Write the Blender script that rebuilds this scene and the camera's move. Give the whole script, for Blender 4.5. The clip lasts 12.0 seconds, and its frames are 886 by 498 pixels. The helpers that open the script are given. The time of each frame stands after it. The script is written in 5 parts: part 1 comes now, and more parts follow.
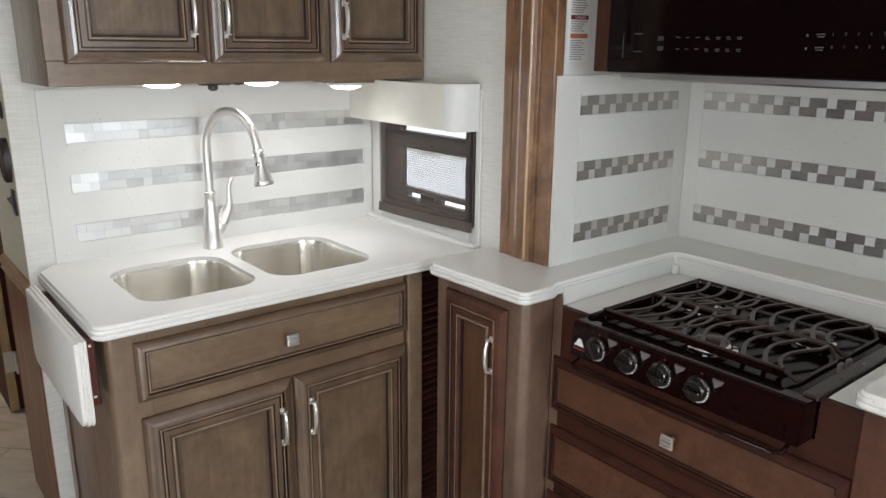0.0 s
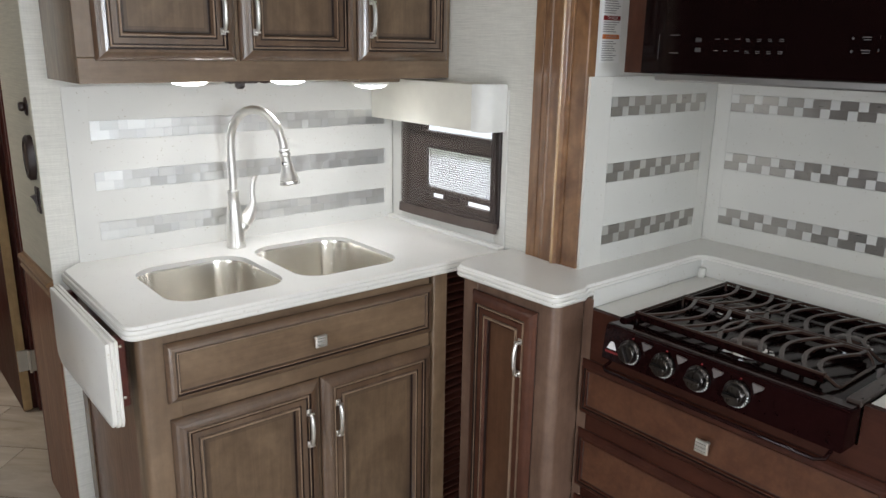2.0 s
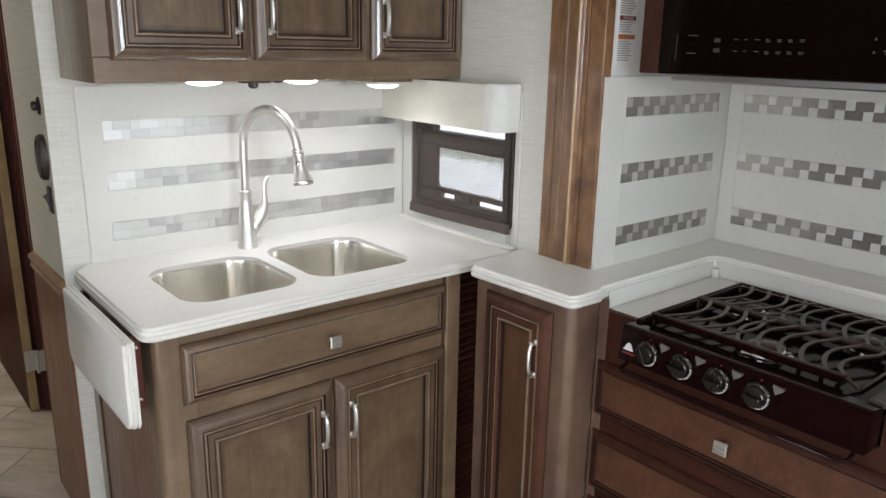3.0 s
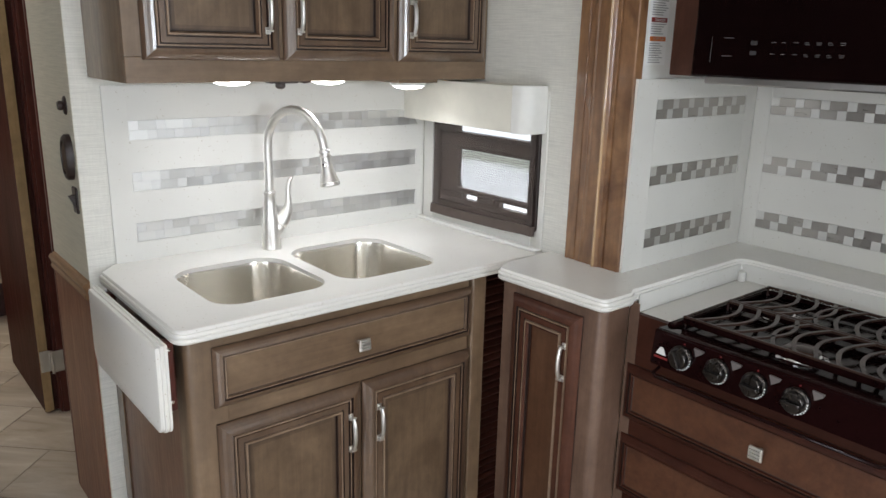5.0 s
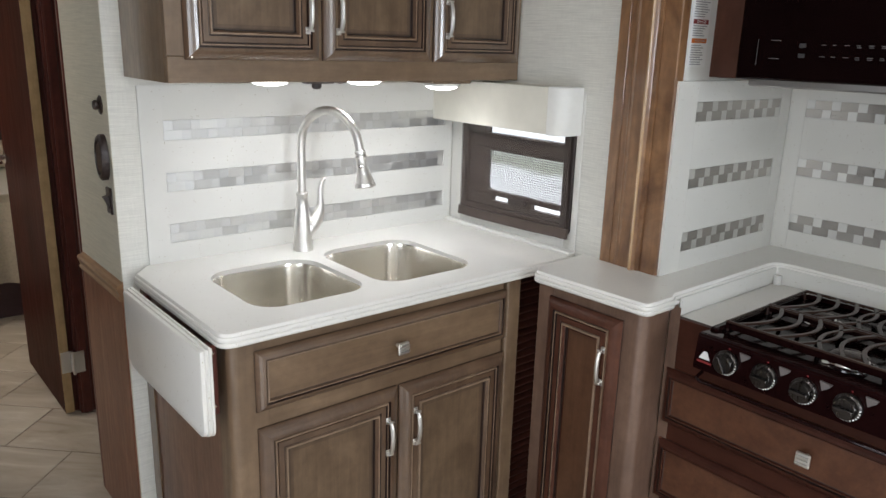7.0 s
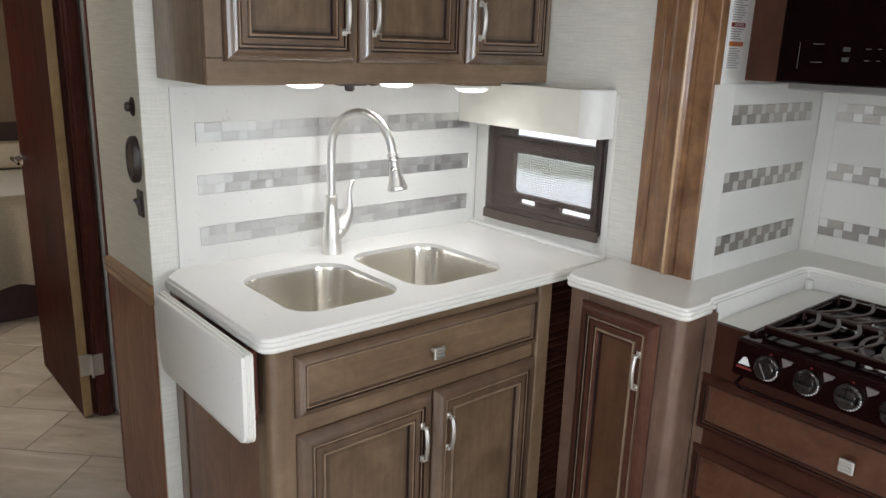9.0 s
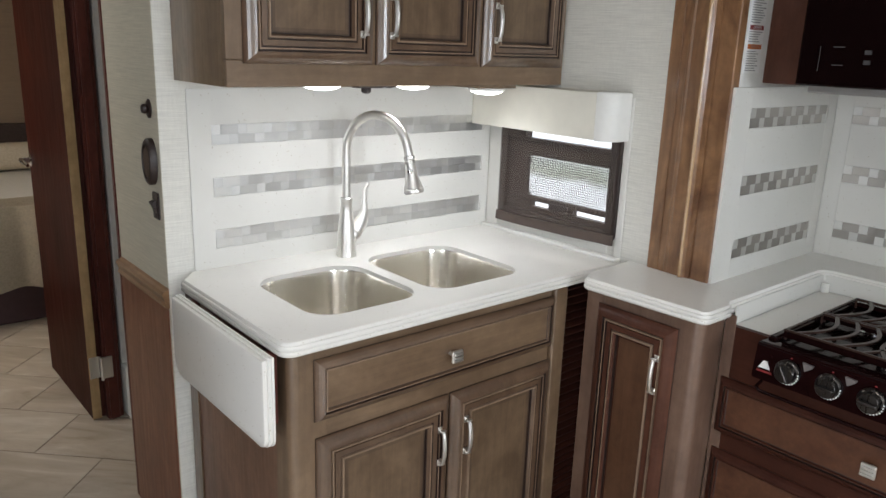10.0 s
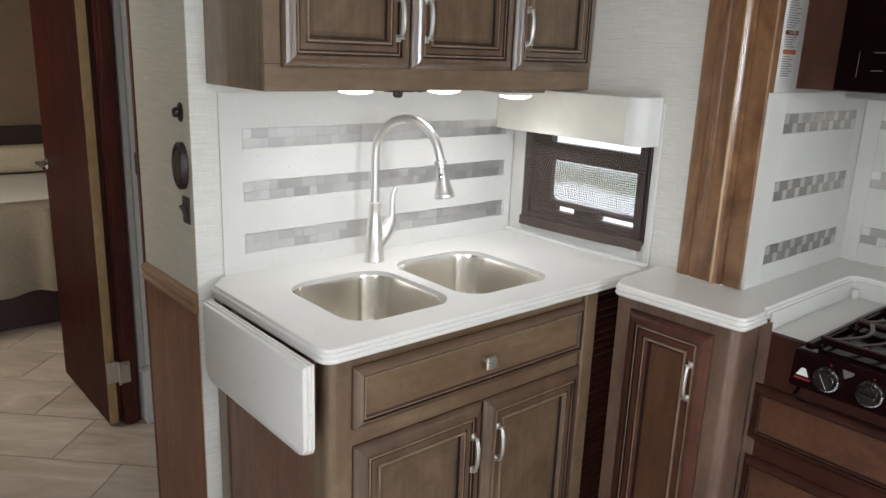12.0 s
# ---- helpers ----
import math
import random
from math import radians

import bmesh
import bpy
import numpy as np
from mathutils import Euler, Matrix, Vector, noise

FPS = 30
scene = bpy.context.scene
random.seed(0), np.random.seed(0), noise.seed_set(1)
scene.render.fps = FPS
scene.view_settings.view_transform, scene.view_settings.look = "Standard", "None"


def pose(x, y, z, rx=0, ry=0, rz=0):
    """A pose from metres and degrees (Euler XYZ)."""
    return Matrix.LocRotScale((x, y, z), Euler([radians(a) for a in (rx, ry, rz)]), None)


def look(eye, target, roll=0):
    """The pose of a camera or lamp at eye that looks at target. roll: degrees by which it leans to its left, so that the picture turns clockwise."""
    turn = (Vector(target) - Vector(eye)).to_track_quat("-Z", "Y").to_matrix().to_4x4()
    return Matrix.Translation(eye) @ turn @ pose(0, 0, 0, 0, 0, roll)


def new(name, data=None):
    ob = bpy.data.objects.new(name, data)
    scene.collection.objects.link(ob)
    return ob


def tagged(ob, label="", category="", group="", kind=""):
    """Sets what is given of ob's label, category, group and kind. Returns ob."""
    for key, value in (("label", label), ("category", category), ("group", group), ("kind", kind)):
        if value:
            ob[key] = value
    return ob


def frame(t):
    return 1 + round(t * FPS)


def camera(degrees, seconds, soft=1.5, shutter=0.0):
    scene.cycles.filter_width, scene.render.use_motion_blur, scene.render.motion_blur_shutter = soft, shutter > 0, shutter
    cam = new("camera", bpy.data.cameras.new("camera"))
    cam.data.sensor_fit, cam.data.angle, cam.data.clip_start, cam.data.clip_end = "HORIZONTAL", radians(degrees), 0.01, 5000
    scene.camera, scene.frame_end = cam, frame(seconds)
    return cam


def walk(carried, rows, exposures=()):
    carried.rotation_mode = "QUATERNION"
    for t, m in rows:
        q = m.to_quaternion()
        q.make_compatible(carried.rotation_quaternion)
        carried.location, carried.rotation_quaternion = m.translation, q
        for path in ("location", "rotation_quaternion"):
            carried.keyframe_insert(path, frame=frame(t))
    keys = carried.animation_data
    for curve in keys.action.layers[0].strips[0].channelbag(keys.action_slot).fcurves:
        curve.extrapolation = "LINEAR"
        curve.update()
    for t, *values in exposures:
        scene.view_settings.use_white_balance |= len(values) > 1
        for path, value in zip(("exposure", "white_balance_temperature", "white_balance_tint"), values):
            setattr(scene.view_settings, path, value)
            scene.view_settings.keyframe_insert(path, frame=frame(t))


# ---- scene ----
cam = camera(61.2, 12.0)
PATH = [
    (0, (-0.448, -0.357, 1.526), (0.767, 1.143, 1.004), 0.5),
    (0.5, (-0.463, -0.34, 1.524), (0.755, 1.158, 1.003), 0.7),
    (1, (-0.477, -0.323, 1.525), (0.743, 1.173, 1.003), 0.8),
    (1.5, (-0.492, -0.305, 1.524), (0.729, 1.19, 1.002), 0.9),
    (2, (-0.508, -0.286, 1.524), (0.715, 1.207, 1.002), 1.0),
    (2.5, (-0.526, -0.265, 1.525), (0.702, 1.224, 1.001), 1.1),
    (3, (-0.54, -0.249, 1.525), (0.688, 1.239, 1.001), 1.1),
    (5, (-0.598, -0.182, 1.527), (0.636, 1.301, 1.002), 1.4),
    (5.5, (-0.616, -0.162, 1.528), (0.62, 1.321, 1.002), 1.5),
    (6, (-0.636, -0.138, 1.528), (0.602, 1.342, 1.001), 1.6),
    (6.5, (-0.655, -0.116, 1.528), (0.585, 1.363, 1.001), 1.7),
    (7, (-0.673, -0.095, 1.527), (0.568, 1.383, 1.001), 1.7),
    (9, (-0.742, -0.014, 1.528), (0.507, 1.457, 1.004), 1.9),
    (9.5, (-0.758, 0.005, 1.528), (0.493, 1.475, 1.006), 2.0),
    (10, (-0.776, 0.025, 1.528), (0.477, 1.494, 1.008), 2.0),
    (10.5, (-0.792, 0.044, 1.528), (0.462, 1.512, 1.009), 2.1),
    (11, (-0.81, 0.064, 1.529), (0.447, 1.531, 1.012), 2.1),
    (11.5, (-0.826, 0.083, 1.528), (0.434, 1.549, 1.013), 2.2),
    (12, (-0.842, 0.102, 1.527), (0.421, 1.565, 1.015), 2.2),
]
walk(cam, [(t, look(eye, target, roll)) for t, eye, target, roll in PATH], [(0, -0.09, 6250, 12), (12, -0.09, 6250, 12)])

# ---- world, daylight and lamps ----
world = bpy.data.worlds.new("world")
scene.world = world
world.use_nodes = True
wn = world.node_tree
sky = wn.nodes.new("ShaderNodeTexSky")
sky.sky_type, sky.sun_disc = "NISHITA", False
sky.sun_elevation, sky.sun_rotation = radians(50), radians(60)
wn.links.new(sky.outputs[0], wn.nodes["Background"].inputs[0])
wn.nodes["Background"].inputs[1].default_value = 0.12

sun = new("sun", bpy.data.lights.new("sun", "SUN"))
sun.data.energy, sun.data.angle, sun.data.color = 3.0, radians(0.5), (1.0, 0.95, 0.88)
sun.matrix_world = look((6, 5, 8), (0, 0, 0))


def area_lamp(name, m, width, height, watts, color):
    lamp = new(name, bpy.data.lights.new(name, "AREA"))
    lamp.data.shape, lamp.data.size, lamp.data.size_y = "RECTANGLE", width, height
    lamp.data.energy, lamp.data.color = watts, color
    lamp.matrix_world = m
    return lamp


# daylight lamps in unseen openings: wall opposite, cab end and bedroom
DAY = (0.89, 0.95, 1.0)
area_lamp("window_daylight", look((-1.47, -1.65, 1.45), (1.0, -1.65, 1.2)), 0.78, 0.62, 4.0, DAY)
# tall opening added to throw sheen on the left-facing mouldings
area_lamp("added_sheen_light", look((-1.47, 0.14, 1.0), (1.0, 0.14, 1.0)), 0.80, 1.74, 27, (0.95, 0.975, 1.0))
area_lamp("window_daylight", look((0.12, -3.58, 1.45), (0.1, 0, 1.1)), 0.95, 0.8, 76, DAY)
area_lamp("window_daylight", look((-1.47, 3.85, 1.35), (0.0, 4.3, 0.6)), 0.6, 0.6, 19, (1.0, 0.87, 0.70))
# unseen ceiling lamps, added as fill in the galley, hall and bedroom
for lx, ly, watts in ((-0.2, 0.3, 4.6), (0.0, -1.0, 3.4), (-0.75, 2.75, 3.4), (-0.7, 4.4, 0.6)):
    lamp = area_lamp("added_ceiling_light", look((lx, ly, 2.07), (lx, ly + 0.001, 0)), 0.2, 0.2, watts, (1.0, 0.97, 0.95))
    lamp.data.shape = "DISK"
# puck lamps under the wall cabinet
PUCKS = ((0.272, 1.768, 0.0), (0.56, 1.752, 0.0), (0.852, 1.752, 0.018))
for lx, ly, drop in PUCKS:
    lamp = area_lamp("puck_light", look((lx, ly, 1.400 - drop), (lx, ly + 0.001, 0)), 0.08, 0.08, 0.58, (0.98, 0.99, 1.0))
    lamp.data.shape = "DISK"
    lamp.data.spread = radians(135)

# ---- helpers of the scene ----
from mathutils.geometry import tessellate_polygon

PLACE = {}


def thing(name, base, label, category, group="", kind=""):
    ob = new(name)
    ob.location = base
    ob.empty_display_size = 0.05
    PLACE[ob] = Matrix.Translation(base)
    return tagged(ob, label, category, group, kind)


def finish(bm, name, mats, smooth=False):
    bmesh.ops.recalc_face_normals(bm, faces=bm.faces)
    me = bpy.data.meshes.new(name)
    if smooth:
        for f in bm.faces:
            f.smooth = True
    bm.to_mesh(me)
    bm.free()
    for mt in (mats if isinstance(mats, (list, tuple)) else [mats]):
        me.materials.append(mt)
    if smooth:
        me.set_sharp_from_angle(angle=radians(38))
    return me


def place(name, me, parent=None, m=None, label=""):
    ob = new(name, me)
    m = m or Matrix()
    if parent:
        ob.parent = parent
        ob.matrix_parent_inverse = PLACE[parent].inverted()
    ob.matrix_basis = m
    PLACE[ob] = m
    if label:
        ob["label"] = label
    return ob


def part(name, bm, mats, parent, label="", m=None, smooth=False):
    return place(name, finish(bm, name, mats, smooth), parent, m, label)


def single(name, bm, mats, label, category, group="", kind="", smooth=False, m=None):
    return tagged(place(name, finish(bm, name, mats, smooth), None, m), label, category, group, kind)


def box(x0, x1, y0, y1, z0, z1, bevel=0.0, bm=None, seg=1):
    own = bmesh.new()
    bmesh.ops.create_cube(own, size=1.0, matrix=Matrix.Translation(((x0 + x1) / 2, (y0 + y1) / 2, (z0 + z1) / 2)) @ Matrix.Diagonal((x1 - x0, y1 - y0, z1 - z0, 1)))
    if bevel:
        bmesh.ops.bevel(own, geom=own.edges[:], offset=bevel, segments=seg, affect="EDGES", profile=0.6)
    return join(bm, own)


def join(bm, other):
    if bm is None:
        return other
    me = bpy.data.meshes.new("tmp")
    other.to_mesh(me)
    other.free()
    bm.from_mesh(me)
    bpy.data.meshes.remove(me)
    return bm


def loft(bm, loops, cap_first=True, cap_last=True, indices=None):
    rows = [[bm.verts.new(p) for p in loop] for loop in loops]
    for k, (a, b) in enumerate(zip(rows, rows[1:])):
        for i in range(len(a)):
            j = (i + 1) % len(a)
            f = bm.faces.new((a[i], a[j], b[j], b[i]))
            if indices:
                f.material_index = indices[k]
    if cap_first:
        bm.faces.new(list(reversed(rows[0])))
    if cap_last:
        f = bm.faces.new(rows[-1])
        if indices:
            f.material_index = indices[-1]
    return rows


def fillet(points, n=6):
    """Outline (x, y, radius) with its corners rounded, counter-clockwise."""
    out = []
    for i, (x, y, r) in enumerate(points):
        p = Vector((x, y))
        a = (Vector(points[i - 1][:2]) - p).normalized()
        b = (Vector(points[(i + 1) % len(points)][:2]) - p).normalized()
        if r <= 0:
            out.append((x, y))
            continue
        half = a.angle(b) / 2
        d = r / math.tan(half)
        c = p + (a + b).normalized() * (r / math.sin(half))
        s, e = p + a * d - c, p + b * d - c
        turn = s.angle_signed(e)
        for k in range(n + 1):
            w = Matrix.Rotation(-turn * k / n, 2) @ s
            out.append(tuple(c + w))
    return out


def inset(loop, d):
    """Outline moved inwards by d (counter-clockwise)."""
    out = []
    n = len(loop)
    for i in range(n):
        p, q, r = Vector(loop[i - 1]), Vector(loop[i]), Vector(loop[(i + 1) % n])
        e1, e2 = (q - p).normalized(), (r - q).normalized()
        n1, n2 = Vector((-e1.y, e1.x)), Vector((-e2.y, e2.x))
        v = (n1 + n2) / max(0.35, 1 + n1.dot(n2))
        out.append(tuple(q + v * d))
    return out


def slab(loop, levels, holes=()):
    """A slab with a moulded edge: levels of (inset, z) from the bottom up; holes of (outline, depth)."""
    bm = bmesh.new()
    rows = loft(bm, [[(x, y, z) for x, y in inset(loop, d)] for d, z in levels], not holes, not holes)
    if holes:
        zt = levels[-1][1]
        rings = [rows[-1]]
        for outline, depth in holes:
            rim = [bm.verts.new((x, y, zt)) for x, y in outline]
            low = [bm.verts.new((x, y, zt - depth)) for x, y in inset(outline, -0.003)]
            soft = [bm.verts.new((x, y, zt - 0.004)) for x, y in inset(outline, -0.0015)]
            for i in range(len(rim)):
                bm.faces.new((rim[i - 1], rim[i], soft[i], soft[i - 1]))
                bm.faces.new((soft[i - 1], soft[i], low[i], low[i - 1]))
            rings.append(rim)
        flat = [v for ring in rings for v in ring]
        for tri in tessellate_polygon([[v.co for v in ring] for ring in rings]):
            bm.faces.new([flat[k] for k in tri])
    return bm


def tube(points, radii, n=10, bm=None, flat=1.0):
    """A round bar along points; radii one or one each."""
    bm = bm or bmesh.new()
    pts = [Vector(p) for p in points]
    if not isinstance(radii, (list, tuple)):
        radii = [radii] * len(pts)
    side = None
    loops = []
    for i, p in enumerate(pts):
        d = (pts[min(i + 1, len(pts) - 1)] - pts[max(i - 1, 0)]).normalized()
        if side is None:
            side = d.orthogonal().normalized()
        side = (side - d * side.dot(d)).normalized()
        up = d.cross(side)
        loops.append([tuple(p + (side * math.cos(a) + up * math.sin(a) * flat) * radii[i]) for a in (2 * math.pi * k / n for k in range(n))])
    loft(bm, loops)
    return bm


def ribbon(points, width, height=0.005):
    """A flat bar with softened upper edges along points, its top at their height."""
    bm = bmesh.new()
    pts = [Vector(p) for p in points]
    h = width / 2
    section = ((-h, -height), (-h, -0.0012), (-h + 0.0015, 0.0), (h - 0.0015, 0.0), (h, -0.0012), (h, -height))
    loops = []
    for i, p in enumerate(pts):
        d = (pts[min(i + 1, len(pts) - 1)] - pts[max(i - 1, 0)]).normalized()
        side = Vector((-d.y, d.x, 0)).normalized()
        loops.append([tuple(p + side * u + Vector((0, 0, v))) for u, v in section])
    loft(bm, loops)
    return bm


def lathe(profile, n=24, m=None, bm=None):
    """Profile of (radius, height) turned about z, then moved by m."""
    own = bmesh.new()
    m = m or Matrix()
    loft(own, [[tuple(m @ Vector((max(r, 0.0004) * math.cos(2 * math.pi * k / n), max(r, 0.0004) * math.sin(2 * math.pi * k / n), z))) for k in range(n)] for r, z in profile])
    return join(bm, own)


def prism(loop, z0, z1, bm=None):
    own = bmesh.new()
    loft(own, [[(x, y, z) for x, y in loop] for z in (z0, z1)])
    return join(bm, own)


# frames of reference: a front that faces -y, or -x
def facing_y(x, y, z):
    return Matrix.Translation((x, y, z))


def facing_x(x, y, z):
    return Matrix.Translation((x, y, z)) @ Matrix.Rotation(radians(-90), 4, "Z")


# ---- materials ----
def material(name, color=(0.8, 0.8, 0.8), rough=0.5, metal=0.0):
    mt = bpy.data.materials.new(name)
    mt.use_nodes = True
    p = mt.node_tree.nodes["Principled BSDF"]
    p.inputs["Base Color"].default_value = (*color, 1)
    p.inputs["Roughness"].default_value, p.inputs["Metallic"].default_value = rough, metal
    return mt, mt.node_tree, p


def node(nt, kind, **values):
    nd = nt.nodes.new(kind)
    for key, v in values.items():
        nd.inputs[key.replace("_", " ")].default_value = v
    return nd


def coords(nt, scale, shift=True):
    tex = nt.nodes.new("ShaderNodeTexCoord")
    mp = nt.nodes.new("ShaderNodeMapping")
    mp.inputs["Scale"].default_value = scale
    if shift:
        info = nt.nodes.new("ShaderNodeObjectInfo")
        mul = nt.nodes.new("ShaderNodeVectorMath")
        mul.operation = "MULTIPLY_ADD"
        mul.inputs[1].default_value = (7.3, 5.1, 9.7)
        nt.links.new(info.outputs["Random"], mul.inputs[0])
        nt.links.new(tex.outputs["Object"], mul.inputs[2])
        nt.links.new(mul.outputs[0], mp.inputs[0])
    else:
        nt.links.new(tex.outputs["Object"], mp.inputs[0])
    return mp


def ramp(nt, fac, stops):
    r = nt.nodes.new("ShaderNodeValToRGB")
    while len(r.color_ramp.elements) < len(stops):
        r.color_ramp.elements.new(0.5)
    for e, (pos, c) in zip(r.color_ramp.elements, stops):
        e.position, e.color = pos, (*c, 1)
    nt.links.new(fac, r.inputs[0])
    return r


def mix(nt, fac, a, b, mode="MIX"):
    mx = nt.nodes.new("ShaderNodeMix")
    mx.data_type, mx.blend_type = "RGBA", mode
    for sock, v in ((mx.inputs[0], fac), (mx.inputs[6], a), (mx.inputs[7], b)):
        if isinstance(v, (int, float)):
            sock.default_value = v
        elif isinstance(v, tuple):
            sock.default_value = (*v, 1)
        else:
            nt.links.new(v, sock)
    return mx.outputs[2]


def bump(nt, p, height, strength, distance=0.002):
    b = nt.nodes.new("ShaderNodeBump")
    b.inputs["Strength"].default_value, b.inputs["Distance"].default_value = strength, distance
    nt.links.new(height, b.inputs["Height"])
    nt.links.new(b.outputs[0], p.inputs["Normal"])


def wood(name, dark, light, grain="z", rough=0.40, coat=0.7, figure=1.0, spec=0.5):
    mt, nt, p = material(name, light, rough)
    fine = tuple(5.0 if a == grain else 75.0 for a in "xyz")
    wide = tuple(2.2 if a == grain else 5.0 for a in "xyz")
    n1 = node(nt, "ShaderNodeTexNoise", Scale=1.0, Detail=7.0, Roughness=0.62, Distortion=0.6)
    nt.links.new(coords(nt, fine).outputs[0], n1.inputs[0])
    n2 = node(nt, "ShaderNodeTexNoise", Scale=1.0, Detail=4.0, Roughness=0.55, Distortion=1.2 * figure)
    nt.links.new(coords(nt, wide).outputs[0], n2.inputs[0])
    base = ramp(nt, n2.outputs[0], [(0.28, dark), (0.5, tuple((a + b) / 2 for a, b in zip(dark, light))), (0.72, light)])
    grainc = ramp(nt, n1.outputs[0], [(0.32, (0.83, 0.81, 0.79)), (0.64, (1.07, 1.07, 1.06))])
    n3 = node(nt, "ShaderNodeTexNoise", Scale=26.0, Detail=5.0, Roughness=0.7)
    nt.links.new(coords(nt, (1, 1, 1)).outputs[0], n3.inputs[0])
    mottle = ramp(nt, n3.outputs[0], [(0.32, (0.82, 0.81, 0.79)), (0.66, (1.13, 1.13, 1.11))])
    toned = mix(nt, 0.8, base.outputs[0], grainc.outputs[0], "MULTIPLY")
    nt.links.new(mix(nt, 0.8, toned, mottle.outputs[0], "MULTIPLY"), p.inputs["Base Color"])
    rr = ramp(nt, n1.outputs[0], [(0.2, (rough + 0.12,) * 3), (0.8, (rough - 0.06,) * 3)])
    nt.links.new(rr.outputs[0], p.inputs["Roughness"])
    p.inputs["Coat Weight"].default_value, p.inputs["Coat Roughness"].default_value = coat, 0.22
    p.inputs["Specular IOR Level"].default_value = spec
    bump(nt, p, n1.outputs[0], 0.12)
    return mt


def solid_surface(name, color, rough=0.28):
    mt, nt, p = material(name, color, rough)
    v = node(nt, "ShaderNodeTexVoronoi", Scale=115.0)
    mp = coords(nt, (1, 1, 1))
    nt.links.new(mp.outputs[0], v.inputs[0])
    dots = ramp(nt, v.outputs["Distance"], [(0.12, (1, 1, 1)), (0.20, (0, 0, 0))])
    pick = node(nt, "ShaderNodeTexNoise", Scale=60.0, Detail=1.0)
    nt.links.new(mp.outputs[0], pick.inputs[0])
    few = ramp(nt, pick.outputs[0], [(0.56, (0, 0, 0)), (0.62, (1, 1, 1))])
    cloud = node(nt, "ShaderNodeTexNoise", Scale=5.0, Detail=3.0)
    nt.links.new(mp.outputs[0], cloud.inputs[0])
    tone = ramp(nt, cloud.outputs[0], [(0.3, tuple(c * 0.95 for c in color)), (0.7, color)])
    speck = mix(nt, 1.0, dots.outputs[0], few.outputs[0], "MULTIPLY")
    nt.links.new(mix(nt, speck, tone.outputs[0], tuple(c * f for c, f in zip(color, (0.60, 0.54, 0.46)))), p.inputs["Base Color"])
    fine = node(nt, "ShaderNodeTexNoise", Scale=300.0, Detail=2.0)
    nt.links.new(mp.outputs[0], fine.inputs[0])
    bump(nt, p, fine.outputs[0], 0.04, 0.001)
    return mt


def metal(name, color, rough, grain=(1, 1, 1), vary=0.0, amount=0.08):
    mt, nt, p = material(name, color, rough, 1.0)
    n1 = node(nt, "ShaderNodeTexNoise", Scale=1.0, Detail=4.0, Roughness=0.6)
    nt.links.new(coords(nt, grain).outputs[0], n1.inputs[0])
    rr = ramp(nt, n1.outputs[0], [(0.25, (max(rough - amount, 0.02),) * 3), (0.75, (rough + amount,) * 3)])
    nt.links.new(rr.outputs[0], p.inputs["Roughness"])
    bump(nt, p, n1.outputs[0], 0.05, 0.0008)
    if vary:
        info = nt.nodes.new("ShaderNodeObjectInfo")
        c = ramp(nt, info.outputs["Random"], [(0.0, tuple(v * (1 - vary) for v in color)), (1.0, tuple(min(1, v * (1 + vary)) for v in color))])
        nt.links.new(c.outputs[0], p.inputs["Base Color"])
    return mt


def wallpaper(name, color, rough=0.75):
    mt, nt, p = material(name, color, rough)
    n1 = node(nt, "ShaderNodeTexNoise", Scale=1.0, Detail=5.0, Roughness=0.7)
    nt.links.new(coords(nt, (9, 9, 280), False).outputs[0], n1.inputs[0])
    n2 = node(nt, "ShaderNodeTexNoise", Scale=1.0, Detail=2.0)
    nt.links.new(coords(nt, (260, 260, 30), False).outputs[0], n2.inputs[0])
    a = ramp(nt, n1.outputs[0], [(0.32, tuple(c * 0.84 for c in color)), (0.66, tuple(min(1, c * 1.06) for c in color))])
    b = ramp(nt, n2.outputs[0], [(0.3, (0.96, 0.96, 0.955)), (0.7, (1.02, 1.02, 1.02))])
    nt.links.new(mix(nt, 1.0, a.outputs[0], b.outputs[0], "MULTIPLY"), p.inputs["Base Color"])
    bump(nt, p, n1.outputs[0], 0.25, 0.001)
    return mt


def plain(name, color, rough, metal_=0.0, scale=30.0, amount=0.06, relief=0.05):
    mt, nt, p = material(name, color, rough, metal_)
    n1 = node(nt, "ShaderNodeTexNoise", Scale=scale, Detail=4.0, Roughness=0.6)
    nt.links.new(coords(nt, (1, 1, 1)).outputs[0], n1.inputs[0])
    c = ramp(nt, n1.outputs[0], [(0.3, tuple(v * (1 - amount) for v in color)), (0.7, tuple(min(1, v * (1 + amount)) for v in color))])
    nt.links.new(c.outputs[0], p.inputs["Base Color"])
    rr = ramp(nt, n1.outputs[0], [(0.3, (rough + 0.05,) * 3), (0.7, (max(rough - 0.04, 0.02),) * 3)])
    nt.links.new(rr.outputs[0], p.inputs["Roughness"])
    bump(nt, p, n1.outputs[0], relief, 0.001)
    return mt


def glowing(name, color, strength):
    mt, nt, p = material(name, color, 0.4)
    p.inputs["Emission Color"].default_value = (*color, 1)
    p.inputs["Emission Strength"].default_value = strength
    return mt


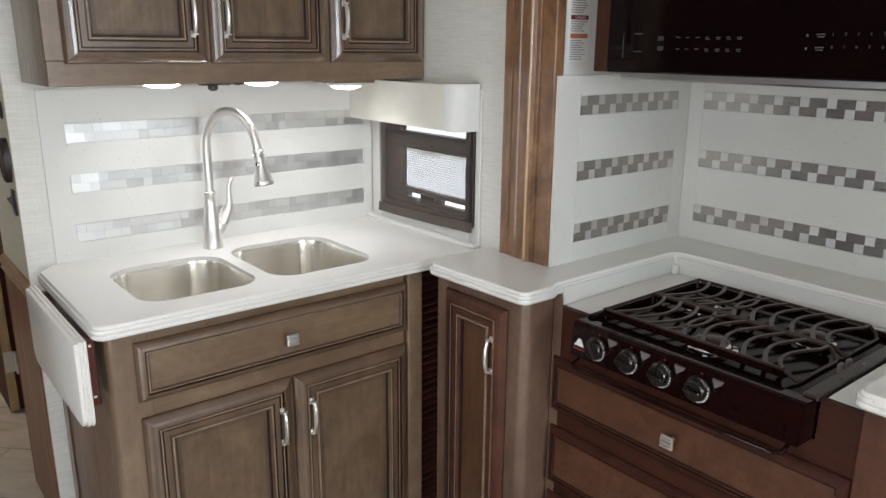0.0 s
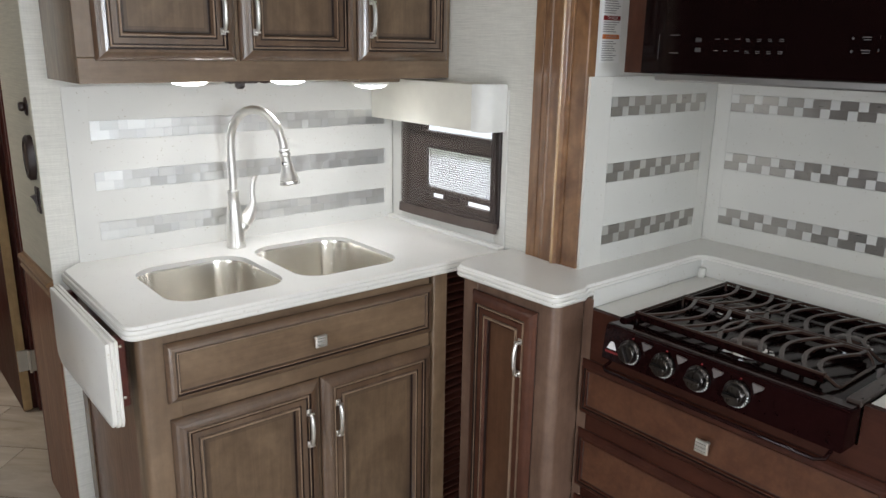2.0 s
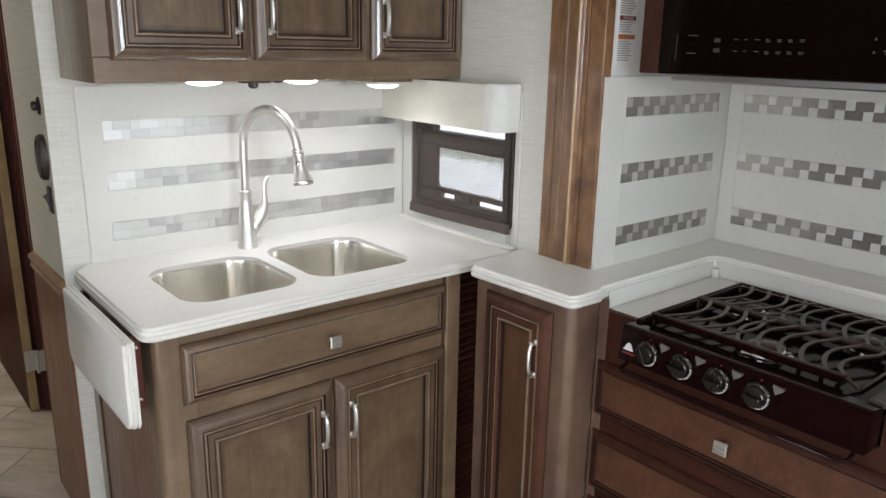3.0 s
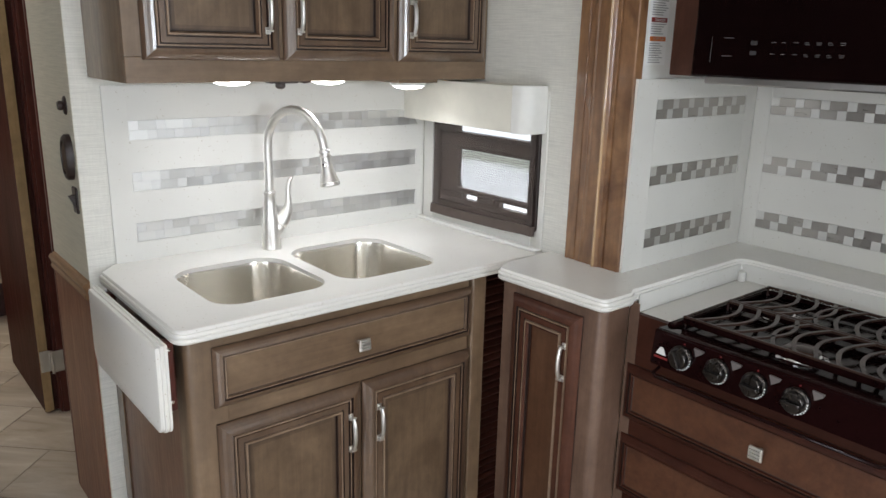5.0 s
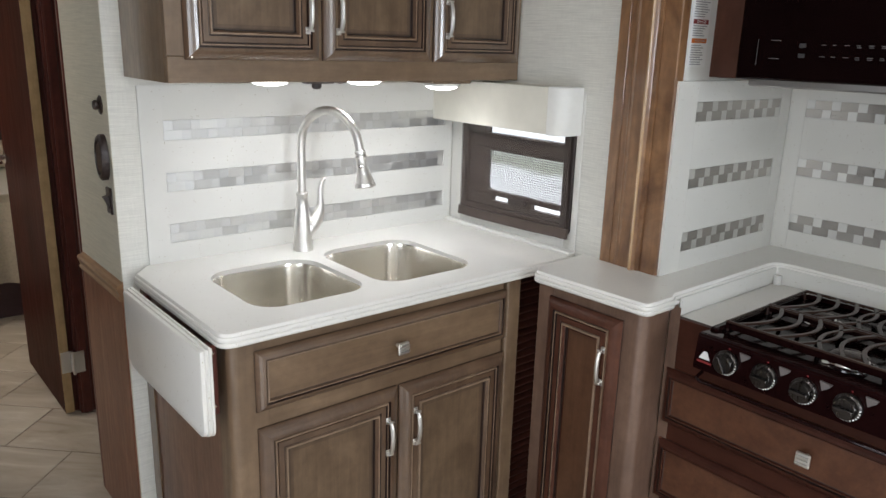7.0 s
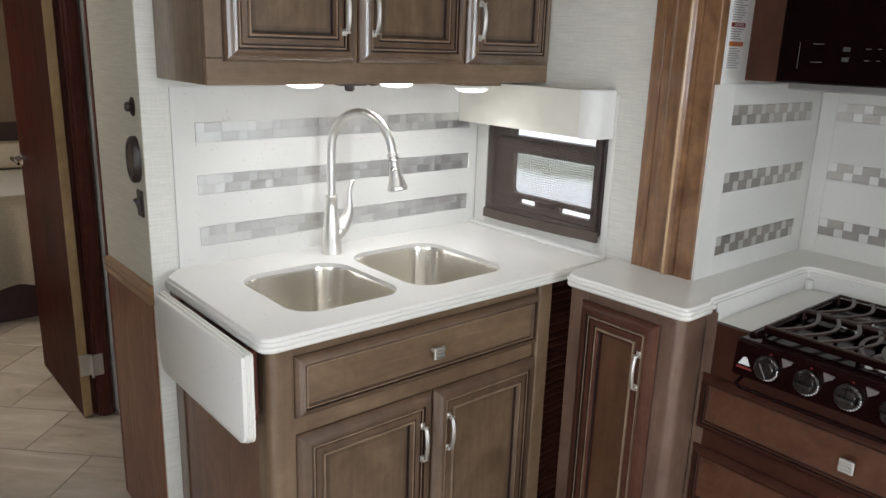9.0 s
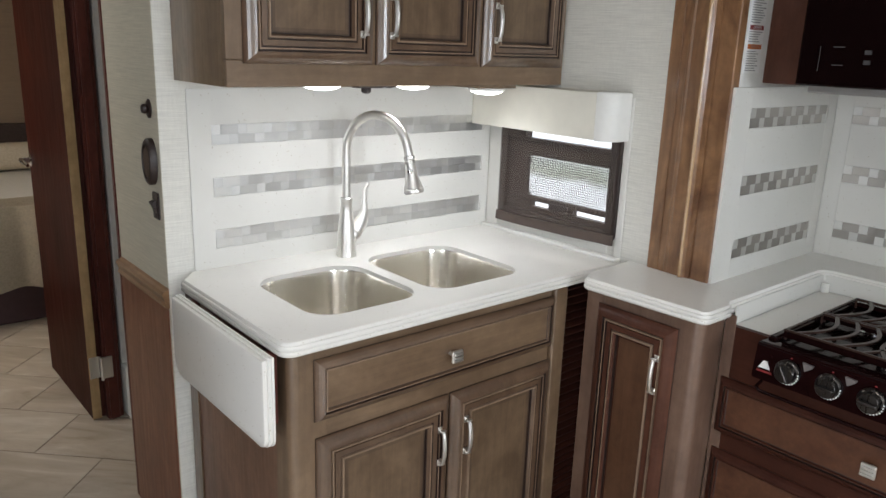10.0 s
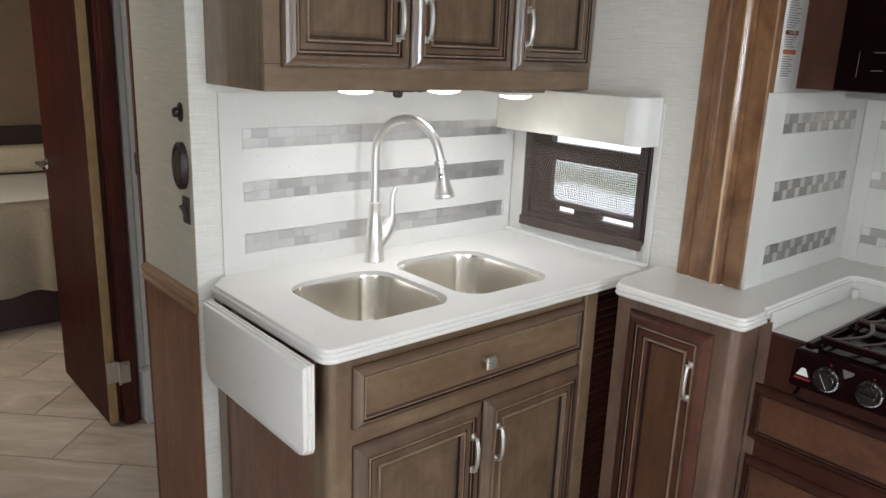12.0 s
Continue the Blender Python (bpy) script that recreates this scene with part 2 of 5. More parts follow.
WOOD_Z = wood("stained_maple_upright", (0.116, 0.072, 0.041), (0.206, 0.137, 0.083), "z")
WOOD_X = wood("stained_maple_along_x", (0.116, 0.072, 0.041), (0.206, 0.137, 0.083), "x")
WOOD_Y = wood("stained_maple_along_y", (0.116, 0.072, 0.041), (0.206, 0.137, 0.083), "y")
WOOD_PANEL = wood("stained_maple_panel", (0.096, 0.060, 0.034), (0.166, 0.109, 0.065), "z", 0.40, 0.3, 2.0)
# panel borders: glaze together with the frame's shade, both put into the colour
PANEL_DARK = wood("glaze_and_shade_panel", (0.050, 0.029, 0.017), (0.088, 0.055, 0.033), "z", 0.40, 0.3, 2.0)
PANEL_MID = wood("thin_glaze_and_shade_panel", (0.074, 0.045, 0.026), (0.130, 0.083, 0.050), "z", 0.40, 0.3, 2.0)
# slide-out stiles: their grey sheen is mixed into a lighter colour
SLIDE_Z = wood("sheened_maple_upright", (0.100, 0.056, 0.038), (0.184, 0.114, 0.082), "z", 0.38, 0.6, 1.0, 0.45)
# slide-out doors, faces and drawers: red-brown with their shade put into the colour
SLIDE_DOOR = wood("shaded_red_maple_upright", (0.056, 0.020, 0.012), (0.102, 0.042, 0.026), "z", 0.40, 0.08, 1.0, 0.2)
SLIDE_Y = wood("shaded_red_maple_along_y", (0.031, 0.0095, 0.006), (0.058, 0.020, 0.0125), "y", 0.42, 0.0, 1.0, 0.12)
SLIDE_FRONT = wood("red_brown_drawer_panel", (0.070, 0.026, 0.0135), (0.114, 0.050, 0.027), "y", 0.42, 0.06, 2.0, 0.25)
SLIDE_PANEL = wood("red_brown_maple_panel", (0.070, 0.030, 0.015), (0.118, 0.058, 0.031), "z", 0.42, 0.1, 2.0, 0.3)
GLAZE = wood("dark_glaze", (0.014, 0.006, 0.0045), (0.032, 0.014, 0.009), "z", 0.45, 0.15)
GLAZED_Z = wood("glazed_maple_upright", (0.078, 0.043, 0.024), (0.144, 0.088, 0.052), "z", 0.36, 1.0)
GLAZED_X = wood("glazed_maple_along_x", (0.078, 0.043, 0.024), (0.144, 0.088, 0.052), "x", 0.36, 1.0)
for glazed in (GLAZED_Z, GLAZED_X):
    glazed.node_tree.nodes["Principled BSDF"].inputs["Coat IOR"].default_value = 1.65
SIDE_WOOD = wood("reddish_maple_side", (0.140, 0.068, 0.040), (0.225, 0.120, 0.076), "z", 0.40, 0.3)
LOUVRE = wood("dark_red_louvre", (0.046, 0.014, 0.010), (0.085, 0.028, 0.019), "x", 0.42, 0.1, 1.0, 0.4)
# bead tops: rubbed edges and their highlights, both painted as lighter wood
WORN_HIGHLIGHT = wood("rubbed_highlight_maple", (0.200, 0.135, 0.090), (0.300, 0.210, 0.145), "z", 0.36, 0.5)
# post bead: its golden highlight is painted as a lighter wood colour
POST_HIGHLIGHT = wood("post_bead_highlight", (0.30, 0.18, 0.085), (0.46, 0.30, 0.155), "z", 0.22, 1.0)
POST_HIGHLIGHT.node_tree.nodes["Principled BSDF"].inputs["Coat Roughness"].default_value = 0.08
POST_WOOD = wood("post_walnut", (0.118, 0.052, 0.023), (0.300, 0.160, 0.075), "z", 0.38, 0.8, 3.0, 0.4)
POST_WOOD.node_tree.nodes["Principled BSDF"].inputs["Coat Roughness"].default_value = 0.14
CHERRY = wood("cherry_veneer", (0.021, 0.0040, 0.0024), (0.044, 0.0092, 0.0048), "z", 0.45, 0.0)
CHERRY.node_tree.nodes["Principled BSDF"].inputs["Specular IOR Level"].default_value = 0.06
CASING = wood("mahogany_casing", (0.058, 0.013, 0.009), (0.105, 0.027, 0.019), "z", 0.4, 0.1, 1.0, 0.3)
WAINSCOT = wood("wainscot_veneer", (0.150, 0.052, 0.025), (0.235, 0.094, 0.048), "z", 0.42, 0.2)
CAP_WOOD = wood("chair_rail_wood", (0.20, 0.11, 0.055), (0.30, 0.18, 0.10), "y", 0.4, 0.2)
RAW_EDGE = wood("raw_door_edge", (0.34, 0.22, 0.10), (0.45, 0.31, 0.16), "z", 0.6, 0.0)
COUNTER = solid_surface("cream_solid_surface", (0.76, 0.745, 0.70))
SPLASH = solid_surface("white_solid_surface", (0.67, 0.662, 0.622), 0.4)
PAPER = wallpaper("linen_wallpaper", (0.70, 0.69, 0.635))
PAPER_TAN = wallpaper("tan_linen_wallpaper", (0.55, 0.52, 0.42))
WHITE_PANEL = plain("white_wall_panel", (0.74, 0.74, 0.71), 0.4, amount=0.03)
CEILING = plain("ceiling_vinyl", (0.78, 0.77, 0.73), 0.7, amount=0.03)
FABRIC = plain("cream_valance_vinyl", (0.70, 0.68, 0.60), 0.8, scale=12, amount=0.04)
STEEL = metal("brushed_steel", (0.84, 0.81, 0.75), 0.22, (40, 40, 2), amount=0.02)
NICKEL = metal("brushed_nickel", (0.74, 0.725, 0.69), 0.38, (60, 60, 8), amount=0.05)
CHROME = metal("polished_chrome", (0.8, 0.8, 0.8), 0.08, (40, 40, 40), amount=0.03)
# slide-out copy of the brushed tile, its darker reflections put into the colour
TILE_SHADED = metal("shaded_metal_tile", (0.40, 0.38, 0.355), 0.33, (30, 30, 500), 0.10)
TILE_LIGHT = metal("satin_metal_tile", (0.71, 0.71, 0.70), 0.5, (200, 200, 200), 0.06)
TILE_PALE = metal("pale_satin_tile", (0.70, 0.70, 0.675), 0.55, (200, 200, 200), 0.06)
# sink copy of the same brushed tile, coloured brighter for the light there
TILE_LIT = metal("lit_metal_tile", (0.73, 0.73, 0.715), 0.40, (30, 30, 500), 0.14)
ENAMEL = plain("black_enamel", (0.010, 0.003, 0.003), 0.07, amount=0.2, scale=60, relief=0.01)
ENAMEL.node_tree.nodes["Principled BSDF"].inputs["Specular IOR Level"].default_value = 0.16
TRAY = plain("burner_tray_enamel", (0.007, 0.003, 0.003), 0.12, amount=0.2, scale=60, relief=0.01)
TRAY.node_tree.nodes["Principled BSDF"].inputs["Specular IOR Level"].default_value = 0.12
IRON = plain("grate_enamel", (0.040, 0.0225, 0.0175), 0.22, amount=0.1, scale=60, relief=0.0)
BLACK_GLASS = plain("black_glass", (0.005, 0.002, 0.002), 0.05, amount=0.1, relief=0.0)
BLACK_GLASS.node_tree.nodes["Principled BSDF"].inputs["Specular IOR Level"].default_value = 0.22
GREY_PLASTIC = plain("grey_plastic", (0.14, 0.125, 0.12), 0.35)
KNOB_METAL = metal("dark_brushed_knob", (0.075, 0.068, 0.064), 0.30, (20, 300, 20))
BRONZE = plain("dark_bronze_plastic", (0.018, 0.0085, 0.0065), 0.42, amount=0.15)
FRAME_BROWN = plain("window_frame_brown", (0.075, 0.052, 0.042), 0.4, amount=0.1)
BUTTON_GREY = plain("button_grey", (0.036, 0.033, 0.033), 0.5)
PALE_METAL = plain("pale_metal_trim", (0.55, 0.54, 0.51), 0.4)
MARK = plain("printed_mark", (0.075, 0.070, 0.070), 0.6)
RED_MARK = plain("red_print", (0.20, 0.015, 0.015), 0.6)
ORANGE_MARK = plain("orange_print", (0.55, 0.14, 0.02), 0.6)
WHITE_PRINT = plain("label_paper", (0.80, 0.80, 0.79), 0.55, amount=0.02)
GREY_PRINT = plain("label_print", (0.30, 0.30, 0.31), 0.6)
LINEN = plain("beige_bedspread", (0.50, 0.44, 0.34), 0.85, scale=90, amount=0.12, relief=0.4)
SHEET = plain("white_bed_linen", (0.72, 0.70, 0.66), 0.85, scale=60, amount=0.05, relief=0.3)
DARK_FABRIC = plain("dark_headboard", (0.030, 0.018, 0.016), 0.7, scale=80, amount=0.2)
BED_BASE = plain("dark_bed_base", (0.06, 0.032, 0.036), 0.7)
GROUT = plain("floor_grout", (0.22, 0.18, 0.14), 0.8)
GROUT_LIGHT = plain("pale_grout", (0.74, 0.73, 0.71), 0.7)
PUCK_GLOW = glowing("puck_diffuser", (1.0, 0.98, 0.93), 9.0)
LAMP_GLOW = glowing("ceiling_lamp_diffuser", (1.0, 0.94, 0.84), 4.0)


def floor_tile_material():
    mt, nt, p = material("vein_cut_floor_tile", (0.4, 0.33, 0.25), 0.36)
    n1 = node(nt, "ShaderNodeTexNoise", Scale=1.0, Detail=7.0, Roughness=0.62, Distortion=1.6)
    nt.links.new(coords(nt, (1.8, 7, 1)).outputs[0], n1.inputs[0])
    n2 = node(nt, "ShaderNodeTexNoise", Scale=1.0, Detail=3.0, Distortion=1.0)
    nt.links.new(coords(nt, (3.0, 6.0, 1)).outputs[0], n2.inputs[0])
    a = ramp(nt, n1.outputs[0], [(0.28, (0.36, 0.295, 0.22)), (0.42, (0.455, 0.39, 0.31)), (0.58, (0.515, 0.455, 0.375)), (0.74, (0.64, 0.59, 0.52))])
    b = ramp(nt, n2.outputs[0], [(0.3, (0.84, 0.83, 0.82)), (0.7, (1.05, 1.05, 1.05))])
    nt.links.new(mix(nt, 1.0, a.outputs[0], b.outputs[0], "MULTIPLY"), p.inputs["Base Color"])
    bump(nt, p, n1.outputs[0], 0.06, 0.001)
    return mt


FLOOR_TILE = floor_tile_material()


def shade_material():
    mt, nt, p = material("tinted_shade_film", (0.115, 0.090, 0.078), 0.35)
    out = nt.nodes["Material Output"]
    tr = nt.nodes.new("ShaderNodeBsdfTransparent")
    mx = nt.nodes.new("ShaderNodeMixShader")
    mx.inputs[0].default_value = 0.30
    nt.links.new(tr.outputs[0], mx.inputs[1])
    nt.links.new(p.outputs[0], mx.inputs[2])
    nt.links.new(mx.outputs[0], out.inputs[0])
    return mt


SHADE = shade_material()


def screen_material():
    mt, nt, p = material("insect_screen", (0.10, 0.10, 0.10), 0.6)
    out = nt.nodes["Material Output"]
    tex = nt.nodes.new("ShaderNodeTexCoord")
    sep = nt.nodes.new("ShaderNodeSeparateXYZ")
    nt.links.new(tex.outputs["Object"], sep.inputs[0])
    level = None
    for axis in (1, 2):
        w = nt.nodes.new("ShaderNodeMath")
        w.operation = "MULTIPLY"
        w.inputs[1].default_value = 130.0
        f = nt.nodes.new("ShaderNodeMath")
        f.operation = "FRACT"
        g = nt.nodes.new("ShaderNodeMath")
        g.operation = "LESS_THAN"
        g.inputs[1].default_value = 0.27
        nt.links.new(sep.outputs[axis], w.inputs[0])
        nt.links.new(w.outputs[0], f.inputs[0])
        nt.links.new(f.outputs[0], g.inputs[0])
        if level is None:
            level = g
        else:
            top = nt.nodes.new("ShaderNodeMath")
            top.operation = "MAXIMUM"
            nt.links.new(level.outputs[0], top.inputs[0])
            nt.links.new(g.outputs[0], top.inputs[1])
            level = top
    tr = nt.nodes.new("ShaderNodeBsdfTransparent")
    mx = nt.nodes.new("ShaderNodeMixShader")
    nt.links.new(level.outputs[0], mx.inputs[0])
    nt.links.new(tr.outputs[0], mx.inputs[1])
    nt.links.new(p.outputs[0], mx.inputs[2])
    nt.links.new(mx.outputs[0], out.inputs[0])
    return mt


SCREEN = screen_material()


def glass_material():
    mt, nt, p = material("window_glass", (0.95, 0.97, 0.96), 0.02)
    p.inputs["Transmission Weight"].default_value = 1.0
    p.inputs["IOR"].default_value = 1.05
    return mt


GLASS = glass_material()


def backdrop_material():
    mt, nt, p = material("outdoor_glare", (0.5, 0.5, 0.5), 1.0)
    n1 = node(nt, "ShaderNodeTexNoise", Scale=0.9, Detail=5.0, Roughness=0.6)
    nt.links.new(coords(nt, (1, 1, 2.2), False).outputs[0], n1.inputs[0])
    tex = nt.nodes.new("ShaderNodeTexCoord")
    sep = nt.nodes.new("ShaderNodeSeparateXYZ")
    nt.links.new(tex.outputs["Object"], sep.inputs[0])
    lift = nt.nodes.new("ShaderNodeMath")
    lift.operation = "MULTIPLY_ADD"
    lift.inputs[1].default_value, lift.inputs[2].default_value = 0.30, -0.15
    nt.links.new(n1.outputs[0], lift.inputs[0])
    level = nt.nodes.new("ShaderNodeMath")
    level.operation = "ADD"
    nt.links.new(sep.outputs[2], level.inputs[0])
    nt.links.new(lift.outputs[0], level.inputs[1])
    scale = nt.nodes.new("ShaderNodeMapRange")
    scale.inputs["From Min"].default_value, scale.inputs["From Max"].default_value = -0.46, 0.74
    nt.links.new(level.outputs[0], scale.inputs["Value"])
    c = ramp(nt, scale.outputs[0], [(0.22, (0.95, 0.98, 1.0)), (0.29, (0.36, 0.39, 0.31)), (0.40, (0.42, 0.46, 0.40)), (0.47, (0.66, 0.70, 0.70)), (0.62, (0.74, 0.78, 0.80)), (0.75, (0.97, 1.0, 1.03))])
    nt.links.new(c.outputs[0], p.inputs["Emission Color"])
    p.inputs["Emission Strength"].default_value = 3.0
    return mt


GLARE = backdrop_material()

# ---- shell of the coach ----
SINK_Y, WIN_X, SLIDE_X, SPLASH_Y = 2.0, 1.12, 1.745, 1.070
TOP1, TOP2, DECK = 0.898, 0.910, 0.845
CEIL = 2.10


def structure(name, bm, mats, label, category="wall", **kw):
    return single(name, bm, mats, label, category, kind="structure", **kw)


# unseen walls that close the place, with openings added for the daylight lamps
bm = box(-1.45, -1.40, -3.5, -0.28, 0.0, 1.10)
box(-1.45, -1.40, -3.5, -0.28, 1.80, CEIL, bm=bm)
for y0, y1 in ((-3.5, -2.07), (-1.23, -0.28)):
    box(-1.45, -1.40, y0, y1, 1.10, 1.80, bm=bm)
box(-1.45, -1.40, -0.28, 0.56, 0.0, 0.10, bm=bm)
box(-1.45, -1.40, -0.28, 0.56, 1.90, CEIL, bm=bm)
box(-1.45, -1.40, 0.56, 0.599, 0.0, CEIL, bm=bm)
structure("wall_west", bm, PAPER_TAN, "unseen tan linen wallpaper wall with a window and an added light opening")
structure("wall_west_cabinetry", box(-1.45, -1.38, 0.60, 2.55, 0.0, CEIL), CHERRY, "cherry wood veneer wall across from the galley")
bm = box(-1.45, -1.40, 2.551, 3.5, 0.0, CEIL)
box(-1.45, -1.40, 4.2, 5.7, 0.0, CEIL, bm=bm)
box(-1.45, -1.40, 3.5, 4.2, 0.0, 1.0, bm=bm)
box(-1.45, -1.40, 3.5, 4.2, 1.7, CEIL, bm=bm)
structure("wall_west_far", bm, PAPER_TAN, "tan linen wallpaper wall towards the bedroom")
bm = box(-1.40, 1.80, -3.55, -3.5, 0.0, 1.0)
box(-1.40, 1.80, -3.55, -3.5, 1.9, CEIL, bm=bm)
box(-1.40, -0.38, -3.55, -3.5, 1.0, 1.9, bm=bm)
box(0.62, 1.80, -3.55, -3.5, 1.0, 1.9, bm=bm)
structure("wall_south", bm, PAPER_TAN, "unseen tan wall with a wide opening added for daylight")
structure("wall_north", box(-1.40, 1.16, 5.7, 5.75, 0.0, CEIL), wallpaper("brown_linen_wallpaper", (0.20, 0.145, 0.10)), "brown linen wallpaper at the bedroom's far end")
structure("ceiling", box(-1.45, 1.80, -3.55, 5.75, CEIL, CEIL + 0.04), CEILING, "off-white vinyl ceiling", "ceiling")
# housings for the added ceiling lights, all out of view
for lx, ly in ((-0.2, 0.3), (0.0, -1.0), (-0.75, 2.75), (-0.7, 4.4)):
    lamp_thing = thing("added_ceiling_lamp", (lx, ly, CEIL), "round white ceiling lamp, unseen, added to go with the fill light", "ceiling lamp", "ceiling lamps")
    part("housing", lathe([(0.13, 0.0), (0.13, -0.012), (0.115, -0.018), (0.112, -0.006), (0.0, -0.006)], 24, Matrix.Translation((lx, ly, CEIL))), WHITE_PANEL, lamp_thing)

# sink wall, window wall and the slide-out's walls
structure("wall_sink", box(-0.075, WIN_X + 0.04, SINK_Y + 0.006, SINK_Y + 0.046, 0.0, CEIL), PAPER, "light grey linen wallpaper wall behind the sink")
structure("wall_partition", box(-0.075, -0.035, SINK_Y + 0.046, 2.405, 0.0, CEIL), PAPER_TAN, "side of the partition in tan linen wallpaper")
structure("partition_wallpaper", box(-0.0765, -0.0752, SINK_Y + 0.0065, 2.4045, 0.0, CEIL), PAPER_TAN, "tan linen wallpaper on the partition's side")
bm = box(WIN_X, WIN_X + 0.04, 1.2805, SINK_Y + 0.006, 0.0, 0.945)
box(WIN_X, WIN_X + 0.04, 1.2805, SINK_Y + 0.006, 1.300, CEIL, bm=bm)
box(WIN_X, WIN_X + 0.04, 1.2805, 1.440, 0.945, 1.300, bm=bm)
box(WIN_X, WIN_X + 0.04, 1.935, SINK_Y + 0.006, 0.945, 1.300, bm=bm)
structure("wall_window", bm, PAPER, "light linen wallpaper wall with the galley window")
structure("wall_bedroom_side", box(WIN_X, WIN_X + 0.04, SINK_Y + 0.046, 5.7, 0.0, CEIL), PAPER_TAN, "tan wall past the partition")
structure("wall_slide_end", box(1.135, SLIDE_X + 0.04, SPLASH_Y + 0.012, SPLASH_Y + 0.06, 0.0, CEIL), WHITE_PANEL, "smooth white end wall of the slide-out")
structure("wall_slide_back", box(SLIDE_X + 0.008, SLIDE_X + 0.06, -3.5, SPLASH_Y + 0.012, 0.0, CEIL), WHITE_PANEL, "white back wall of the slide-out behind the cooktop")
# unseen wall, added to keep the south lamp off the slide-out
structure("wall_slide_south", box(0.95, SLIDE_X + 0.0075, -1.06, -1.0005, 0.0, CEIL), WHITE_PANEL, "plain white unseen wall added to shade the slide-out")
structure("corner_trim", box(-0.0805, -0.035, 2.405, 2.425, 0.0, CEIL, 0.003), CASING, "dark wooden trim on the partition's edge", "trim")

# doorway wall to the bedroom
structure("wall_doorway", box(0.06, WIN_X, 3.06, 3.10, 0.0, CEIL), WHITE_PANEL, "greige wall beside the bedroom doorway")
structure("wall_over_door", box(-1.40, 0.06, 3.06, 3.10, 2.0, CEIL), PAPER_TAN, "tan wall over the bedroom doorway")
structure("wall_door_side", box(-1.40, -0.78, 3.06, 3.10, 0.0, 2.0), PAPER_TAN, "tan wall beside the bedroom doorway")
bm = box(0.004, 0.066, 3.022, 3.06, 0.0, 2.06, 0.004)
box(0.014, 0.052, 3.012, 3.03, 0.0, 2.05, 0.006, bm=bm)
box(-0.028, 0.058, 3.062, 3.135, 0.0, 2.0, 0.004, bm=bm)
structure("door_casing", bm, CASING, "dark mahogany door casing with a stepped moulding", "door frame")
bath = thing("shower_panel", (0.10, 3.055, 0.0), "white shower door panel with a narrow frame", "shower door")
part("base", box(0.075, 0.40, 2.985, 3.058, 0.0, 0.226, 0.008), WHITE_PANEL, bath)
part("frame", box(0.075, 0.10, 3.028, 3.058, 0.228, 2.0, 0.004), PALE_METAL, bath, "pale metal edge")
part("panel", box(0.101, 0.40, 3.038, 3.058, 0.228, 2.0, 0.004), WHITE_PANEL, bath)
part("latch", box(0.115, 0.125, 3.018, 3.037, 1.02, 1.11, 0.004), BRONZE, bath, "dark latch")
part("pull_cord", tube([(0.117, 3.030, 2.0), (0.117, 3.030, 1.62)], 0.002, 6), WHITE_PANEL, bath, "white pull cord")
part("cord_knob", lathe([(0.003, 0.02), (0.008, 0.014), (0.009, 0.004), (0.006, 0.0)], 12, Matrix.Translation((0.117, 3.030, 1.60))), WHITE_PANEL, bath, "white cord knob")
structure("baseboard", box(0.075, 0.40, 2.973, 2.984, 0.0, 0.035, 0.003), WHITE_PANEL, "low white baseboard", "baseboard")

# open bedroom door
door = thing("bedroom_door", (-0.05, 3.10, 0.012), "open cherry wood door leading to the bedroom", "door")
tilt = Matrix.Translation((-0.018, 3.034, 0)) @ Matrix.Rotation(radians(0.3), 4, "Z")
part("leaf", box(-0.034, 0.0, 0.003, 0.64, 0.012, 1.98, 0.002), CHERRY, door, m=tilt)
part("edge_band", box(-0.034, 0.0, 0.0, 0.0028, 0.012, 1.98), RAW_EDGE, door, "unstained pale wooden edge", m=tilt)
bm = lathe([(0.028, 0.0), (0.028, 0.008), (0.012, 0.012), (0.011, 0.045), (0.0, 0.047)], 20, Matrix.Translation((-0.034, 0.583, 1.0)) @ Matrix.Rotation(radians(-90), 4, "Y"))
tube([(-0.075, 0.593, 1.0), (-0.078, 0.558, 1.002), (-0.078, 0.508, 0.998), (-0.075, 0.478, 0.992)], [0.010, 0.011, 0.009, 0.007], 10, bm)
part("lever_handle", bm, CHROME, door, "polished chrome lever handle", m=tilt, smooth=True)
for hz in (0.190, 1.75):
    bm = box(-0.050, -0.0125, 3.029, 3.0325, hz, hz + 0.092, 0.002)
    box(-0.004, 0.034, 3.0075, 3.0112, hz, hz + 0.092, 0.002, bm=bm)
    box(-0.0125, -0.004, 3.0075, 3.0325, hz + 0.002, hz + 0.09, 0.001, bm=bm)
    tube([(-0.008, 3.006, hz - 0.003), (-0.008, 3.006, hz + 0.095)], 0.006, 10, bm)
    hinge = part("hinge", bm, NICKEL, door, "satin steel hinge")
    for sx, sy in ((-0.040, 3.0288), (-0.024, 3.0288), (0.008, 3.0073), (0.024, 3.0073)):
        for sz in (0.018, 0.074):
            part("screw", lathe([(0.003, 0.0), (0.0024, 0.0008), (0.0, 0.001)], 8, Matrix.Translation((sx, sy, hz + sz)) @ Matrix.Rotation(radians(90), 4, "X")), NICKEL, hinge)

# bedroom
bed = thing("bed", (-0.6, 4.9, 0.0), "bed with white linen and a beige bedspread", "bed")
part("base", box(-1.05, 0.55, 4.42, 5.5, 0.0, 0.32, 0.01), BED_BASE, bed, "dark platform under the mattress")
part("mattress", box(-1.12, 0.60, 4.34, 5.58, 0.322, 0.66, 0.05, seg=3), SHEET, bed, smooth=True)
bm = bmesh.new()
